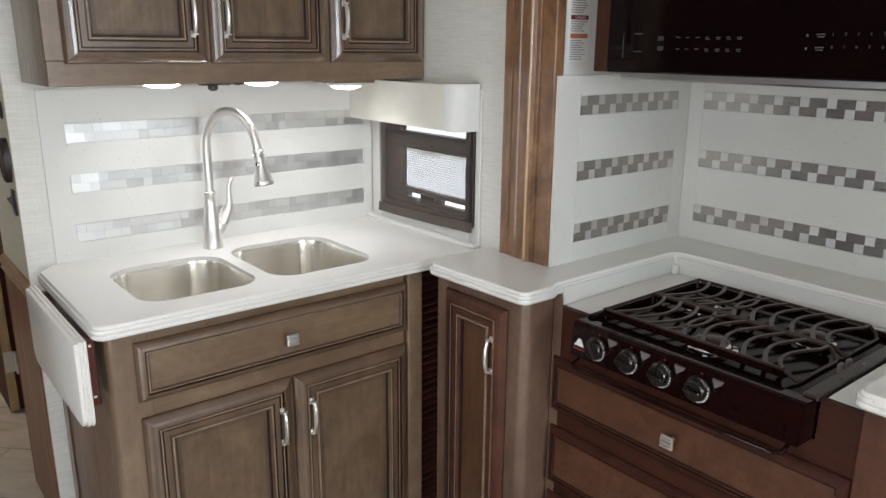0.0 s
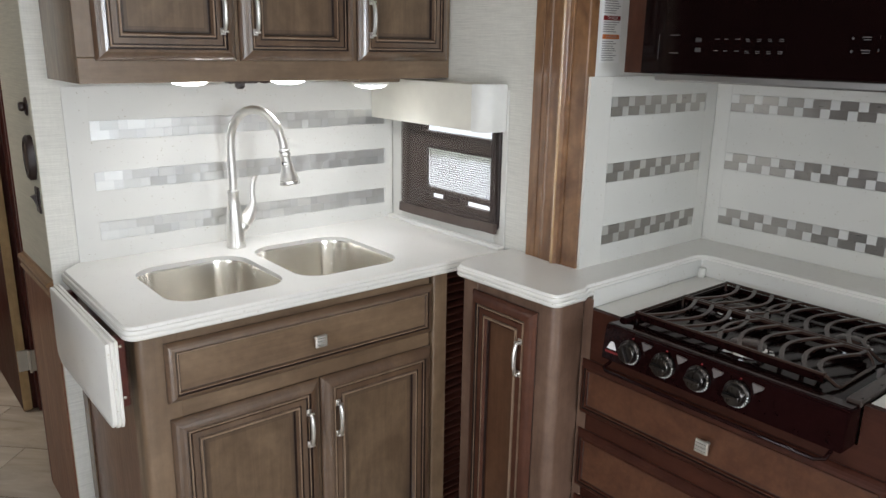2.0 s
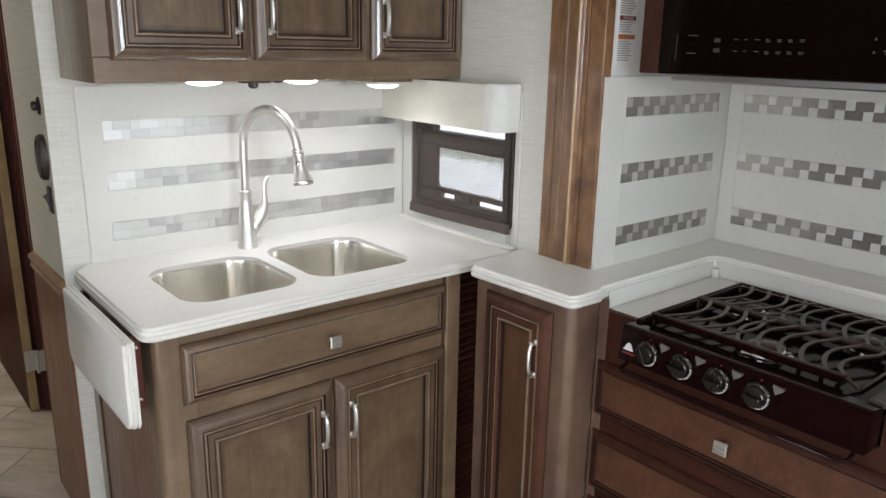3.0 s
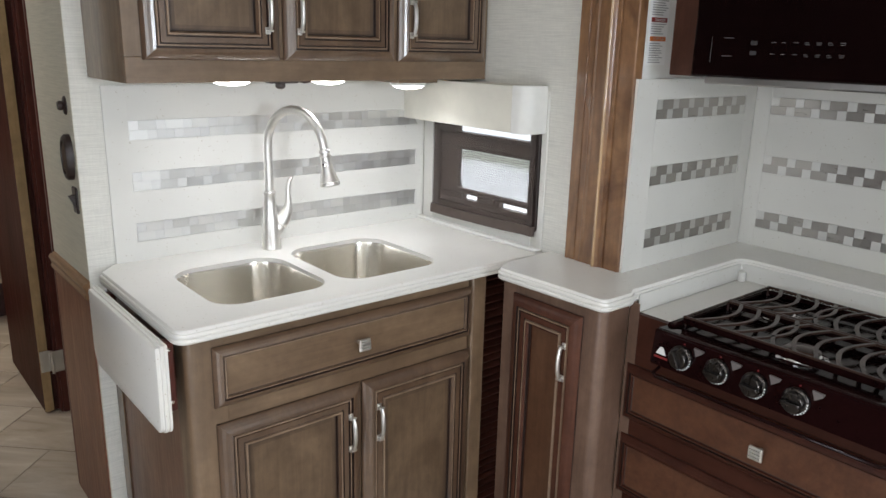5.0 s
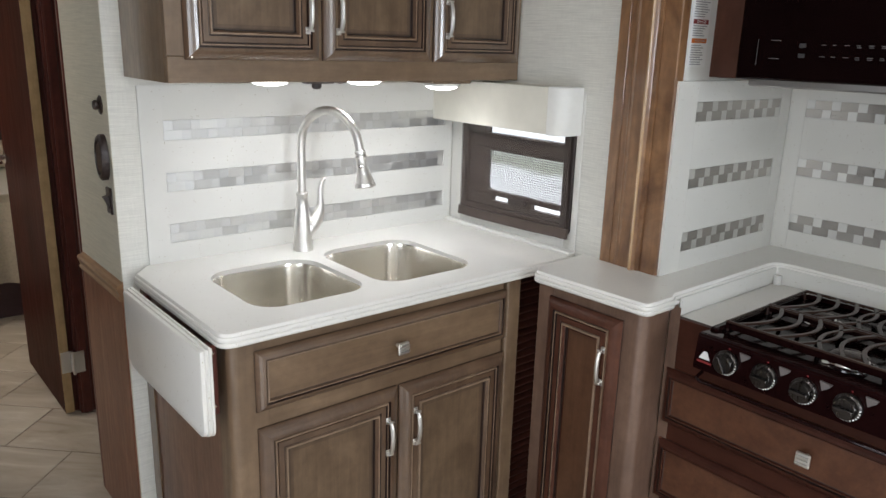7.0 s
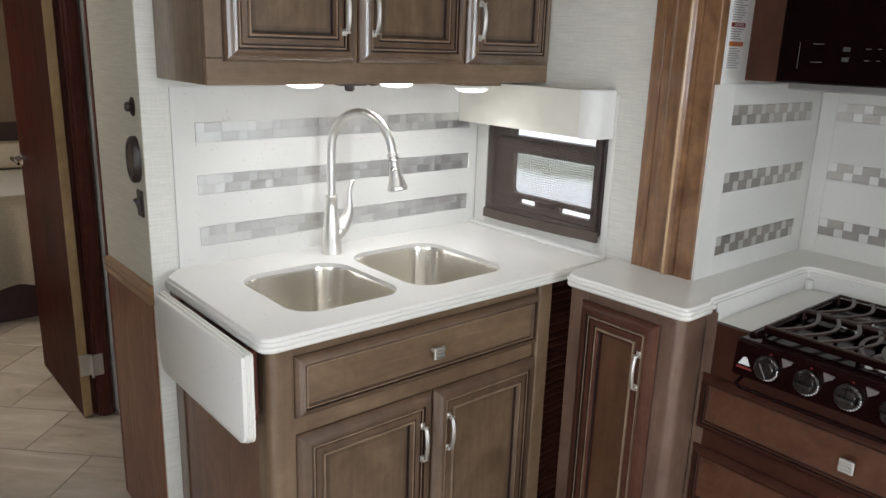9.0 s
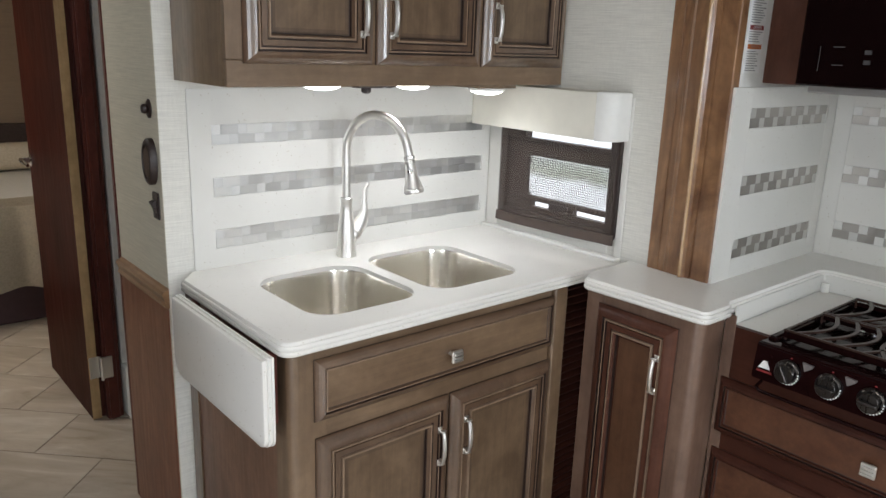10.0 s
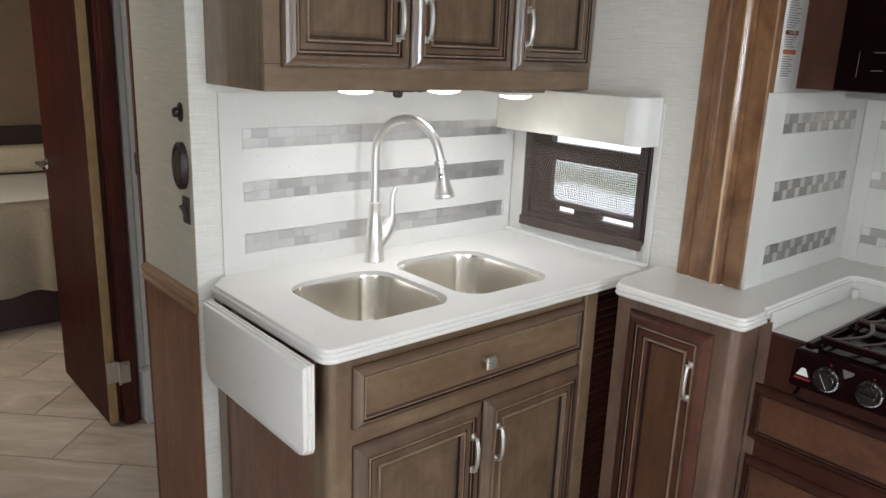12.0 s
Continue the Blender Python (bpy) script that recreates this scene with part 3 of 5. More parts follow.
rng = random.Random(4)
cols = 60
rows_ = []
for k, (z, yoff) in enumerate(((0.668, 0.20), (0.672, 0.06), (0.66, 0.0), (0.60, -0.035), (0.48, -0.055), (0.36, -0.065), (0.25, -0.07), (0.235, -0.068))):
    rows_.append([bm.verts.new((-0.35 + 0.98 * i / cols, 4.33 + yoff - 0.016 * min(k, 5) / 5 * math.sin(i * 0.62 + math.sin(i * 0.21) * 2), z + (0.008 * math.sin(i * 0.4) if k > 5 else 0))) for i in range(cols + 1)])
for a, b in zip(rows_, rows_[1:]):
    for i in range(cols):
        bm.faces.new((a[i], a[i + 1], b[i + 1], b[i]))
bmesh.ops.solidify(bm, geom=bm.faces[:], thickness=0.006)
part("bedspread", bm, LINEN, bed, "beige woven bedspread hanging in folds", smooth=True)
bm = bmesh.new()
loft(bm, [[(x, y, z) for x, y in fillet([(-1.1, 4.20, 0.03), (-0.36, 4.215, 0.03), (-0.36, 4.33, 0.03), (-1.1, 4.33, 0.03)], 4)] for z in (0.27, 0.45, 0.60, 0.668)])
part("hanging_sheet", bm, SHEET, bed, "white sheet hanging over the side", smooth=True)
single("headboard", box(-0.75, 0.65, 5.60, 5.68, 0.0, 0.95, 0.02, seg=2), DARK_FABRIC, "dark upholstered headboard at the bed's far side", "headboard", smooth=True)
single("pillow", box(-0.15, 0.45, 5.42, 5.585, 0.672, 0.84, 0.06, seg=4), LINEN, "beige pillow leaning on the headboard", "pillow", smooth=True)
single("nightstand", box(-1.15, -0.80, 5.60, 5.69, 0.0, 0.95, 0.01), BED_BASE, "dark nightstand beside the bed", "nightstand")

# wainscot, chair rail and controls on the partition
structure("wainscot", box(-0.0805, -0.0755, SINK_Y + 0.012, 2.404, 0.0, 0.80, 0.001), WAINSCOT, "brown wood veneer wainscot panel", "wainscot")
rail = [(0.0, 0.80), (0.012, 0.803), (0.016, 0.812), (0.012, 0.820), (0.016, 0.832), (0.020, 0.842), (0.016, 0.850), (0.006, 0.853), (0.0, 0.860)]
bm = bmesh.new()
loft(bm, [[(-0.0755 - d, y, z) for d, z in rail] for y in (SINK_Y + 0.006, 2.404)])
structure("chair_rail", bm, CAP_WOOD, "moulded wooden chair rail over the wainscot", "chair rail")

dim = thing("dimmer_knob", (-0.09, 2.062, 1.345), "small round dark bronze dimmer knob", "dimmer knob")
onto = Matrix.Translation((-0.0755, 2.062, 1.345)) @ Matrix.Rotation(radians(-90), 4, "Y")
part("plate", lathe([(0.017, 0.0), (0.017, 0.004), (0.014, 0.007), (0.0, 0.007)], 24, onto @ Matrix.Diagonal((1.5, 1.0, 1.0, 1.0))), BRONZE, dim, smooth=True)
part("knob", lathe([(0.010, 0.007), (0.0125, 0.010), (0.0135, 0.016), (0.011, 0.021), (0.0, 0.023)], 12, onto), BRONZE, dim, smooth=True)
thermo = thing("thermostat", (-0.08, 2.065, 1.204), "dark bronze oval wall thermostat", "thermostat")
onto = Matrix.Translation((-0.0755, 2.062, 1.204)) @ Matrix.Rotation(radians(-90), 4, "Y")
ov = Matrix.Diagonal((1.72, 1.0, 1.0, 1.0))
part("housing", lathe([(0.037, 0.0), (0.037, 0.014), (0.033, 0.020), (0.028, 0.021), (0.026, 0.016), (0.0, 0.016)], 32, onto @ ov), BRONZE, thermo, smooth=True)
part("display", lathe([(0.024, 0.0165), (0.023, 0.0185), (0.0, 0.0185)], 32, onto @ ov), plain("bronze_grille", (0.06, 0.035, 0.02), 0.5, scale=400, amount=0.5, relief=0.6), thermo, "speckled bronze face")
sw = thing("light_switch", (-0.09, 2.05, 1.08), "dark bronze rocker light switch", "light switch")
part("plate", box(-0.0825, -0.0755, 2.030, 2.070, 1.048, 1.122, 0.002), BRONZE, sw)
bm = bmesh.new()
loft(bm, [[(-0.0827, y, z), (-0.089, y, z + 0.02), (-0.097, y, z + 0.034), (-0.0827, y, z + 0.040)] for y, z in ((2.040, 1.062), (2.060, 1.062))])
part("rocker", bm, BRONZE, sw)

# ---- worktops ----
EDGE = [(0.007, -0.034), (0.003, -0.031), (0.0015, -0.026), (0.003, -0.0215), (0.0052, -0.0205), (0.0025, -0.018), (0.0016, -0.013), (0.0035, -0.0085), (0.0075, -0.0075), (0.0082, -0.003), (0.0105, 0.0)]


def edged(loop, top, holes=()):
    return slab(loop, [(d, top + z) for d, z in EDGE], holes)


BOWLS = [[(0.083, 1.478), (0.408, 1.838)], [(0.450, 1.478), (0.788, 1.862)]]


def bowl_outline(b, grow=0.0):
    (x0, y0), (x1, y1) = b
    return fillet([(x0 - grow, y0 - grow, 0.075), (x1 + grow, y0 - grow, 0.075), (x1 + grow, y1 + grow, 0.085), (x0 - grow, y1 + grow, 0.085)], 8)


sink_loop = fillet([(-0.066, 1.372, 0.038), (1.1235, 1.372, 0.0), (1.1235, 2.0105, 0.0), (-0.012, 2.0105, 0.0), (-0.066, 1.945, 0.0)], 8)
sink_top = thing("sink_worktop", (0.5, 1.68, TOP1 - 0.034), "cream solid-surface worktop with a moulded edge and two sink cutouts", "worktop")
part("slab", edged(sink_loop, TOP1, [(bowl_outline(b), 0.014) for b in BOWLS]), COUNTER, sink_top, smooth=True)
part("sill_strip", box(1.086, 1.1135, 1.384, 1.9995, TOP1 - 0.0005, TOP1 + 0.011, 0.003), COUNTER, sink_top, "low strip along the window wall")

sink = thing("sink", (0.42, 1.65, 0.70), "brushed stainless steel double-bowl undermount sink", "sink")
for b in BOWLS:
    bm = bmesh.new()
    base = bowl_outline(b, 0.004)
    zt = TOP1 - 0.0145
    levels = [(-0.010, zt - 0.002), (-0.010, zt), (0.0, zt), (0.002, zt - 0.01), (0.006, zt - 0.12), (0.014, zt - 0.150), (0.034, zt - 0.168), (0.06, zt - 0.172)]
    loft(bm, [[(x, y, z) for x, y in inset(base, d)] for d, z in levels], False, True)
    bowl = part("bowl", bm, STEEL, sink, smooth=True)
    cx, cy = (b[0][0] + b[1][0]) / 2, (b[0][1] + b[1][1]) / 2
    part("drain", lathe([(0.044, 0.0), (0.044, 0.003), (0.036, 0.004), (0.030, 0.001), (0.012, 0.001), (0.010, 0.006), (0.0, 0.007)], 24, Matrix.Translation((cx, cy + 0.03, TOP1 - 0.1862))), CHROME, bowl, "chrome drain strainer", smooth=True)

# faucet
FX, FY = 0.440, 1.908
faucet = thing("kitchen_faucet", (FX, FY, TOP1), "brushed nickel pull-down gooseneck kitchen faucet", "faucet")
at = Matrix.Translation((FX, FY, TOP1))
part("body", lathe([(0.030, 0.0), (0.031, 0.004), (0.029, 0.012), (0.0285, 0.035), (0.027, 0.07), (0.0225, 0.11), (0.0185, 0.145), (0.0165, 0.168), (0.0185, 0.172), (0.0185, 0.180), (0.0155, 0.183)], 28, at), NICKEL, faucet, smooth=True)
ux, uy = 0.31, -0.95
neck = [(0.0, 0.178), (0.0, 0.25), (0.0, 0.315)]
for k in range(1, 13):
    a = math.pi * k / 12 * 0.93
    neck.append((0.112 - 0.112 * math.cos(a), 0.325 + 0.112 * math.sin(a)))
neck.append((neck[-1][0] + 0.004, neck[-1][1] - 0.018))
part("neck", tube([(FX + ux * s, FY + uy * s, TOP1 + z) for s, z in neck], 0.0128, 14), NICKEL, faucet, smooth=True)
s0, z0 = neck[-1]
way = Vector((ux * 0.19, uy * 0.19, -0.98)).normalized()
start = Vector((FX + ux * s0, FY + uy * s0, TOP1 + z0))
head = [(0.0, 0.0128), (0.003, 0.0168), (0.009, 0.0168), (0.011, 0.0140), (0.014, 0.0140), (0.016, 0.0162), (0.021, 0.0162), (0.023, 0.0145), (0.036, 0.0155), (0.058, 0.0182), (0.078, 0.0235), (0.092, 0.0285), (0.094, 0.0272), (0.096, 0.0295), (0.104, 0.0298), (0.107, 0.0245)]
part("spray_head", tube([tuple(start + way * d) for d, r in head], [r for d, r in head], 20), NICKEL, faucet, smooth=True)
bm = lathe([(0.0075, 0.0), (0.0075, 0.003), (0.005, 0.0045), (0.0, 0.005)], 14, Matrix.Translation(start + way * 0.042 + Vector((-0.012, -0.012, 0.0))) @ Vector((-0.6, -0.8, 0.1)).to_track_quat("Z", "Y").to_matrix().to_4x4())
part("spray_button", bm, CHROME, faucet, "small polished spray button", smooth=True)
lev = [(0.008, 0.0, 0.050, 0.020), (0.026, -0.004, 0.072, 0.0235), (0.028, -0.004, 0.0745, 0.0215), (0.030, -0.004, 0.077, 0.0235), (0.046, -0.006, 0.100, 0.0215), (0.056, -0.008, 0.120, 0.016), (0.060, -0.008, 0.140, 0.0105), (0.060, -0.006, 0.170, 0.0075), (0.062, -0.004, 0.195, 0.0065), (0.070, -0.002, 0.210, 0.0065), (0.080, 0.0, 0.217, 0.0055)]
part("lever", tube([(FX + x, FY + y, TOP1 + z) for x, y, z, r in lev], [r for x, y, z, r in lev], 14), NICKEL, faucet, smooth=True)

# folded drop leaf beside the sink worktop
leaf_thing = thing("drop_leaf", (-0.08, 1.66, 0.645), "folded-down cream drop leaf hinged to the worktop's end", "drop leaf")
leaf_loop = fillet([(1.392, 0.648, 0.028), (1.918, 0.648, 0.05), (1.918, 0.870, 0.0), (1.392, 0.870, 0.0)], 6)
bm = bmesh.new()
loft(bm, [[(x, y, z) for y, z in inset(leaf_loop, d)] for x, d in [(x - 0.0095, d) for x, d in ((-0.0665, 0.004), (-0.068, 0.0), (-0.073, 0.0), (-0.0745, 0.003), (-0.076, 0.0035), (-0.0775, 0.001), (-0.083, 0.001), (-0.0845, 0.005), (-0.086, 0.0055), (-0.0875, 0.004), (-0.093, 0.005), (-0.095, 0.0085))]])
part("leaf", bm, COUNTER, leaf_thing, smooth=True)
for by in (1.44, 1.86):
    br = part("bracket", box(-0.0755, -0.052, by - 0.015, by + 0.015, 0.69, 0.862, 0.003), CASING, leaf_thing, "dark bracket with steel screws")
    for sz in (0.715, 0.845):
        part("screw", lathe([(0.005, 0.0), (0.004, 0.002), (0.0, 0.0025)], 10, Matrix.Translation((-0.064, by - 0.0152, sz)) @ Matrix.Rotation(radians(90), 4, "X")), CHROME, br)

# slide-out worktop: an arm beside the post, one behind the cooktop, one past it
loop2 = fillet([(0.866, 0.930, 0.03), (0.985, 0.930, 0.0), (1.012, 0.945, 0.012), (1.548, 0.945, 0.03), (1.548, 0.162, 0.0), (0.962, 0.162, 0.03), (0.962, -1.0, 0.0), (1.7535, -1.0, 0.0), (1.7535, 1.080, 0.0), (1.112, 1.080, 0.0), (1.112, 1.276, 0.0), (1.1235, 1.276, 0.0), (1.1235, 1.360, 0.0), (0.905, 1.345, 0.03), (0.850, 1.315, 0.03)], 6)
single("slide_worktop", edged(loop2, TOP2), COUNTER, "cream solid-surface worktop with a moulded edge around the cooktop recess", "worktop", smooth=True)
deck = thing("cooktop_deck", (1.28, 0.56, DECK), "lower cream deck and white apron around the cooktop", "worktop")
bm = box(1.0345, 1.553, 0.846, 0.954, DECK - 0.025, DECK, 0.002)
box(1.5035, 1.553, 0.232, 0.8455, DECK - 0.025, DECK, 0.002, bm=bm)
box(1.0345, 1.553, 0.1505, 0.2318, DECK - 0.025, DECK, 0.002, bm=bm)
part("deck", bm, COUNTER, deck)
part("apron", box(1.03, 1.541, 0.941, 0.946, DECK + 0.001, TOP2 - 0.013, 0.001), SPLASH, deck, "white apron strip")
part("apron", box(1.5415, 1.5465, 0.152, 0.946, DECK + 0.001, TOP2 - 0.013, 0.001), SPLASH, deck, "white apron strip")
part("corner_block", tube([(1.530, 0.930, DECK + 0.001), (1.530, 0.930, DECK + 0.030)], 0.012, 12), SPLASH, deck)

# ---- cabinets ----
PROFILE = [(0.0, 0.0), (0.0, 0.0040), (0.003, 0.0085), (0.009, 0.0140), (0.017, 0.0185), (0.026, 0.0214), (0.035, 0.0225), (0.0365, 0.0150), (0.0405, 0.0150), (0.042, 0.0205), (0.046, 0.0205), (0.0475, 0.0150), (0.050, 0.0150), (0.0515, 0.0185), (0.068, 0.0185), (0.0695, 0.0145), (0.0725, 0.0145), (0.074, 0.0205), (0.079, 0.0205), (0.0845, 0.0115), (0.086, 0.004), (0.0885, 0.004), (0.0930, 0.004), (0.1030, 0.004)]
# 4 and 5 are the darker border rings, glaze plus painted frame shade
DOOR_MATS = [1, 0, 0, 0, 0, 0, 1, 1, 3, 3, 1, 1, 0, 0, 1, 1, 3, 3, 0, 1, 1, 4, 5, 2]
DOOR_RINGS = [(d * 0.87, p) for d, p in PROFILE]
UPPER_RINGS = [(d * 0.81, p) for d, p in PROFILE]
DRAWER_RINGS = [(d * 0.76, p) for d, p in [(0.0, 0.0), (0.0, 0.0040), (0.003, 0.0085), (0.009, 0.0138), (0.017, 0.0180), (0.026, 0.0200), (0.0275, 0.0140), (0.031, 0.0140), (0.0325, 0.0185), (0.036, 0.0190), (0.0385, 0.0130), (0.041, 0.0120)]]
DRAWER_MATS = [1, 0, 0, 0, 0, 1, 1, 3, 3, 0, 1, 2]


def panel_front(w, h, rings, mats):
    """A framed front w by h, centred, its back on y = 0, facing -y."""
    bm = bmesh.new()
    loft(bm, [[(sx * (w / 2 - d), -p, sz * (h / 2 - d)) for sx, sz in ((-1, -1), (1, -1), (1, 1), (-1, 1))] for d, p in rings], True, True, mats)
    return bm


def pull(length):
    """An arched bar pull, upright, centred; its back on y = 0."""
    h = length / 2
    bm = tube([(0, -0.004, h), (0, -0.013, h), (0, -0.018, h - 0.008), (0, -0.022, h * 0.5), (0, -0.0235, 0), (0, -0.022, -h * 0.5), (0, -0.018, 0.008 - h), (0, -0.013, -h), (0, -0.004, -h)], [0.0045, 0.0045, 0.0055, 0.0062, 0.0064, 0.0062, 0.0055, 0.0045, 0.0045], 8)
    for s in (-1, 1):
        box(-0.007, 0.007, -0.004, 0.0, s * h - 0.009, s * h + 0.009, 0.001, bm=bm)
        box(-0.009, 0.009, -0.018, -0.012, s * h - 0.003, s * h + 0.003, 0.001, bm=bm)
    return bm


PULL = finish(pull(0.096), "pull", NICKEL, True)
bm = tube([(0, 0.0075, 0), (0, -0.016, 0)], 0.006, 10)
box(-0.017, 0.017, -0.024, -0.016, -0.017, 0.017, 0.002, bm=bm)
for kz in (-0.009, 0.0, 0.009):
    box(-0.014, 0.014, -0.0300, -0.0242, kz - 0.0022, kz + 0.0022, 0.0006, bm=bm)
SQUARE_KNOB = finish(bm, "knob", NICKEL)


def cabinet_door(parent, m, w, h, rings, hx, hz, label="", mats=(GLAZED_Z, GLAZE, WOOD_PANEL, WORN_HIGHLIGHT, PANEL_DARK, PANEL_MID)):
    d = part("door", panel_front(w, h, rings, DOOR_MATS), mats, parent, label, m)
    place("handle", PULL, d, m @ Matrix.Translation((hx, -0.0187, hz)), "brushed nickel bar handle")
    return d


def drawer(parent, m, w, h, grain):
    d = part("drawer_front", panel_front(w, h, DRAWER_RINGS, DRAWER_MATS), ([GLAZED_X, GLAZE, WOOD_X, WORN_HIGHLIGHT] if grain is WOOD_X else [SLIDE_Y, GLAZE, SLIDE_FRONT, SLIDE_DOOR]), parent, "", m)
    place("knob", SQUARE_KNOB, d, m @ Matrix.Translation((0, -0.0192, 0)), "square brushed nickel knob")
    return d


# sink base cabinet
FACE = 1.405
cab = thing("sink_base_cabinet", (0.41, 1.70, 0.0), "greyish brown stained maple sink cabinet with dark glazed grooves", "cabinet")
bm = prism(fillet([(-0.034, FACE, 0.022), (0.060, FACE, 0.0), (0.060, FACE + 0.02, 0.0), (-0.030, FACE + 0.07, 0.0), (-0.034, FACE + 0.07, 0.0)], 6), 0.0, 0.863)
part("corner_stile", bm, WOOD_Z, cab, smooth=True)
part("stile", box(0.415, 0.457, FACE + 0.0005, FACE + 0.02, 0.0, 0.5995, 0.001), WOOD_Z, cab)
part("stile", box(0.8365, 0.893, FACE - 0.008, FACE + 0.03, 0.0, 0.863, 0.008, seg=3), WOOD_Z, cab, smooth=True)
part("rail", box(0.0605, 0.8275, FACE + 0.001, FACE + 0.02, 0.822, 0.863, 0.001), WOOD_X, cab)
part("rail", box(0.0605, 0.8275, FACE + 0.001, FACE + 0.02, 0.600, 0.6865, 0.001), WOOD_X, cab)
part("backing", box(-0.026, 0.86, FACE + 0.021, 1.44, 0.0, 0.862), GLAZE, cab)
part("side_panel", box(-0.029, -0.0265, FACE + 0.071, 1.999, 0.0, 0.863), SIDE_WOOD, cab)
part("side_stile", box(-0.034, -0.0295, 1.945, 1.999, 0.0, 0.863, 0.001), WOOD_Z, cab)
drawer(cab, facing_y(0.4285, FACE - 0.0005, 0.7565), 0.805, 0.155, WOOD_X)
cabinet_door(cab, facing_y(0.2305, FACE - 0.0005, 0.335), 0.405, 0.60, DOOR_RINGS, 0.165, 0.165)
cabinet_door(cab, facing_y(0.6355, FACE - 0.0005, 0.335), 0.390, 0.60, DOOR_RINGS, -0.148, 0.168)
lv = thing("louvred_panel", (0.98, 1.45, 0.0), "dark brown louvred filler panel in the gap beside the slide-out", "louvred panel")
part("backing", box(0.894, 1.118, 1.450, 1.46, 0.0, 0.862), GLAZE, lv)
bm = bmesh.new()
loft(bm, [[(x, 1.420, 0.0), (x, 1.449, 0.012), (x, 1.449, 0.019), (x, 1.417, 0.006)] for x in (0.8945, 1.117)])
slat = finish(bm, "slat", LOUVRE)
for k in range(34):
    place("slat", slat, lv, Matrix.Translation((0, 0, 0.01 + k * 0.0248)))

# narrow cabinet of the slide-out
nc = thing("narrow_cabinet", (0.95, 1.15, 0.0), "narrow brown stained maple cabinet with one tall door", "cabinet")
NX = 0.906
bm = prism(fillet([(NX, 0.962, 0.03), (1.012, 0.962, 0.0), (1.012, 1.0, 0.0), (0.96, 1.040, 0.0), (NX, 1.040, 0.0)], 8), 0.0, 0.8755)
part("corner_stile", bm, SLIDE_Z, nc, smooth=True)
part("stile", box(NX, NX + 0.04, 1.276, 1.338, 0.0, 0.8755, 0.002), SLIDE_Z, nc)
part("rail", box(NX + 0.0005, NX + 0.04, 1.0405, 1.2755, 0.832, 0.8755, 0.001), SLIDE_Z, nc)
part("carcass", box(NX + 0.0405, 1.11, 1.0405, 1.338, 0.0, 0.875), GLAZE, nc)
cabinet_door(nc, facing_x(NX - 0.0005, 1.158, 0.429), 0.262, 0.808, DOOR_RINGS, 0.086, 0.262, "", (SLIDE_DOOR, GLAZE, SLIDE_PANEL, WORN_HIGHLIGHT, SLIDE_Y, SLIDE_PANEL))

# cooktop base cabinet
sc = thing("cooktop_cabinet", (1.2, 0.56, 0.0), "brown maple cabinet with wide drawers under the cooktop, darkened for shade", "cabinet")
SX = 1.016
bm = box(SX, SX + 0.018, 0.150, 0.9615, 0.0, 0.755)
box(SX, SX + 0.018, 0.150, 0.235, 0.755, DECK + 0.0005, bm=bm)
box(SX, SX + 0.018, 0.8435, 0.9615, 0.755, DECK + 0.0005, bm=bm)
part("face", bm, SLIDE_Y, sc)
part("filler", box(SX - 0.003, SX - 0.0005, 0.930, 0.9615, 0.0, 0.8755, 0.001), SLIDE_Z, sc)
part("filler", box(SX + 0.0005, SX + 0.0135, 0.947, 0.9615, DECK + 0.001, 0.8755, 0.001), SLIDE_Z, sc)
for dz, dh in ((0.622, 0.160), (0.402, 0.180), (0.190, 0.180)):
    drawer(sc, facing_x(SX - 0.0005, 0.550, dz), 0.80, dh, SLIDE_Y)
ec = thing("end_cabinet", (1.2, -0.4, 0.0), "brown stained maple end cabinet under the worktop, darkened for shade", "cabinet")
# darker wood colour stands in for the shade at this end
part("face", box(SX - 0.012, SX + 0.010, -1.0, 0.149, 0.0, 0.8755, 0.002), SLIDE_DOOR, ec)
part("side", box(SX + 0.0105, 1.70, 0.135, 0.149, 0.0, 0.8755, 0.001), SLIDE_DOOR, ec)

# wall cabinet over the sink
UY, UB = 1.684, 1.422
uc = thing("wall_cabinet", (0.55, 1.85, UB), "greyish brown stained maple wall cabinet with three framed doors", "cabinet")
part("bottom", box(-0.022, 1.118, UY + 0.02, 1.998, UB + 0.008, UB + 0.022), WOOD_X, uc)
part("side_panel", box(-0.028, -0.0225, UY + 0.0205, 2.004, UB, 2.095), WOOD_Z, uc)
part("rail", box(-0.028, 1.118, UY, UY + 0.02, UB, UB + 0.062, 0.002), WOOD_X, uc)
part("rail", box(-0.028, 1.118, UY, UY + 0.02, 2.03, 2.095, 0.002), WOOD_X, uc)
for x0, x1 in ((-0.028, 0.022), (0.362, 0.392), (0.735, 0.765), (1.094, 1.118)):
    part("stile", box(x0, x1, UY + 0.0005, UY + 0.02, UB + 0.0625, 2.0295, 0.001), WOOD_Z, uc)
part("backing", box(0.0, 1.10, UY + 0.0205, UY + 0.03, UB + 0.03, 2.09), GLAZE, uc)
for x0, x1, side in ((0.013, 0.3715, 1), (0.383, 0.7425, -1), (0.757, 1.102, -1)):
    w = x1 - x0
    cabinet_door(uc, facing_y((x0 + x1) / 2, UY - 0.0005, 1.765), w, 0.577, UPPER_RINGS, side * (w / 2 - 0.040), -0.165)

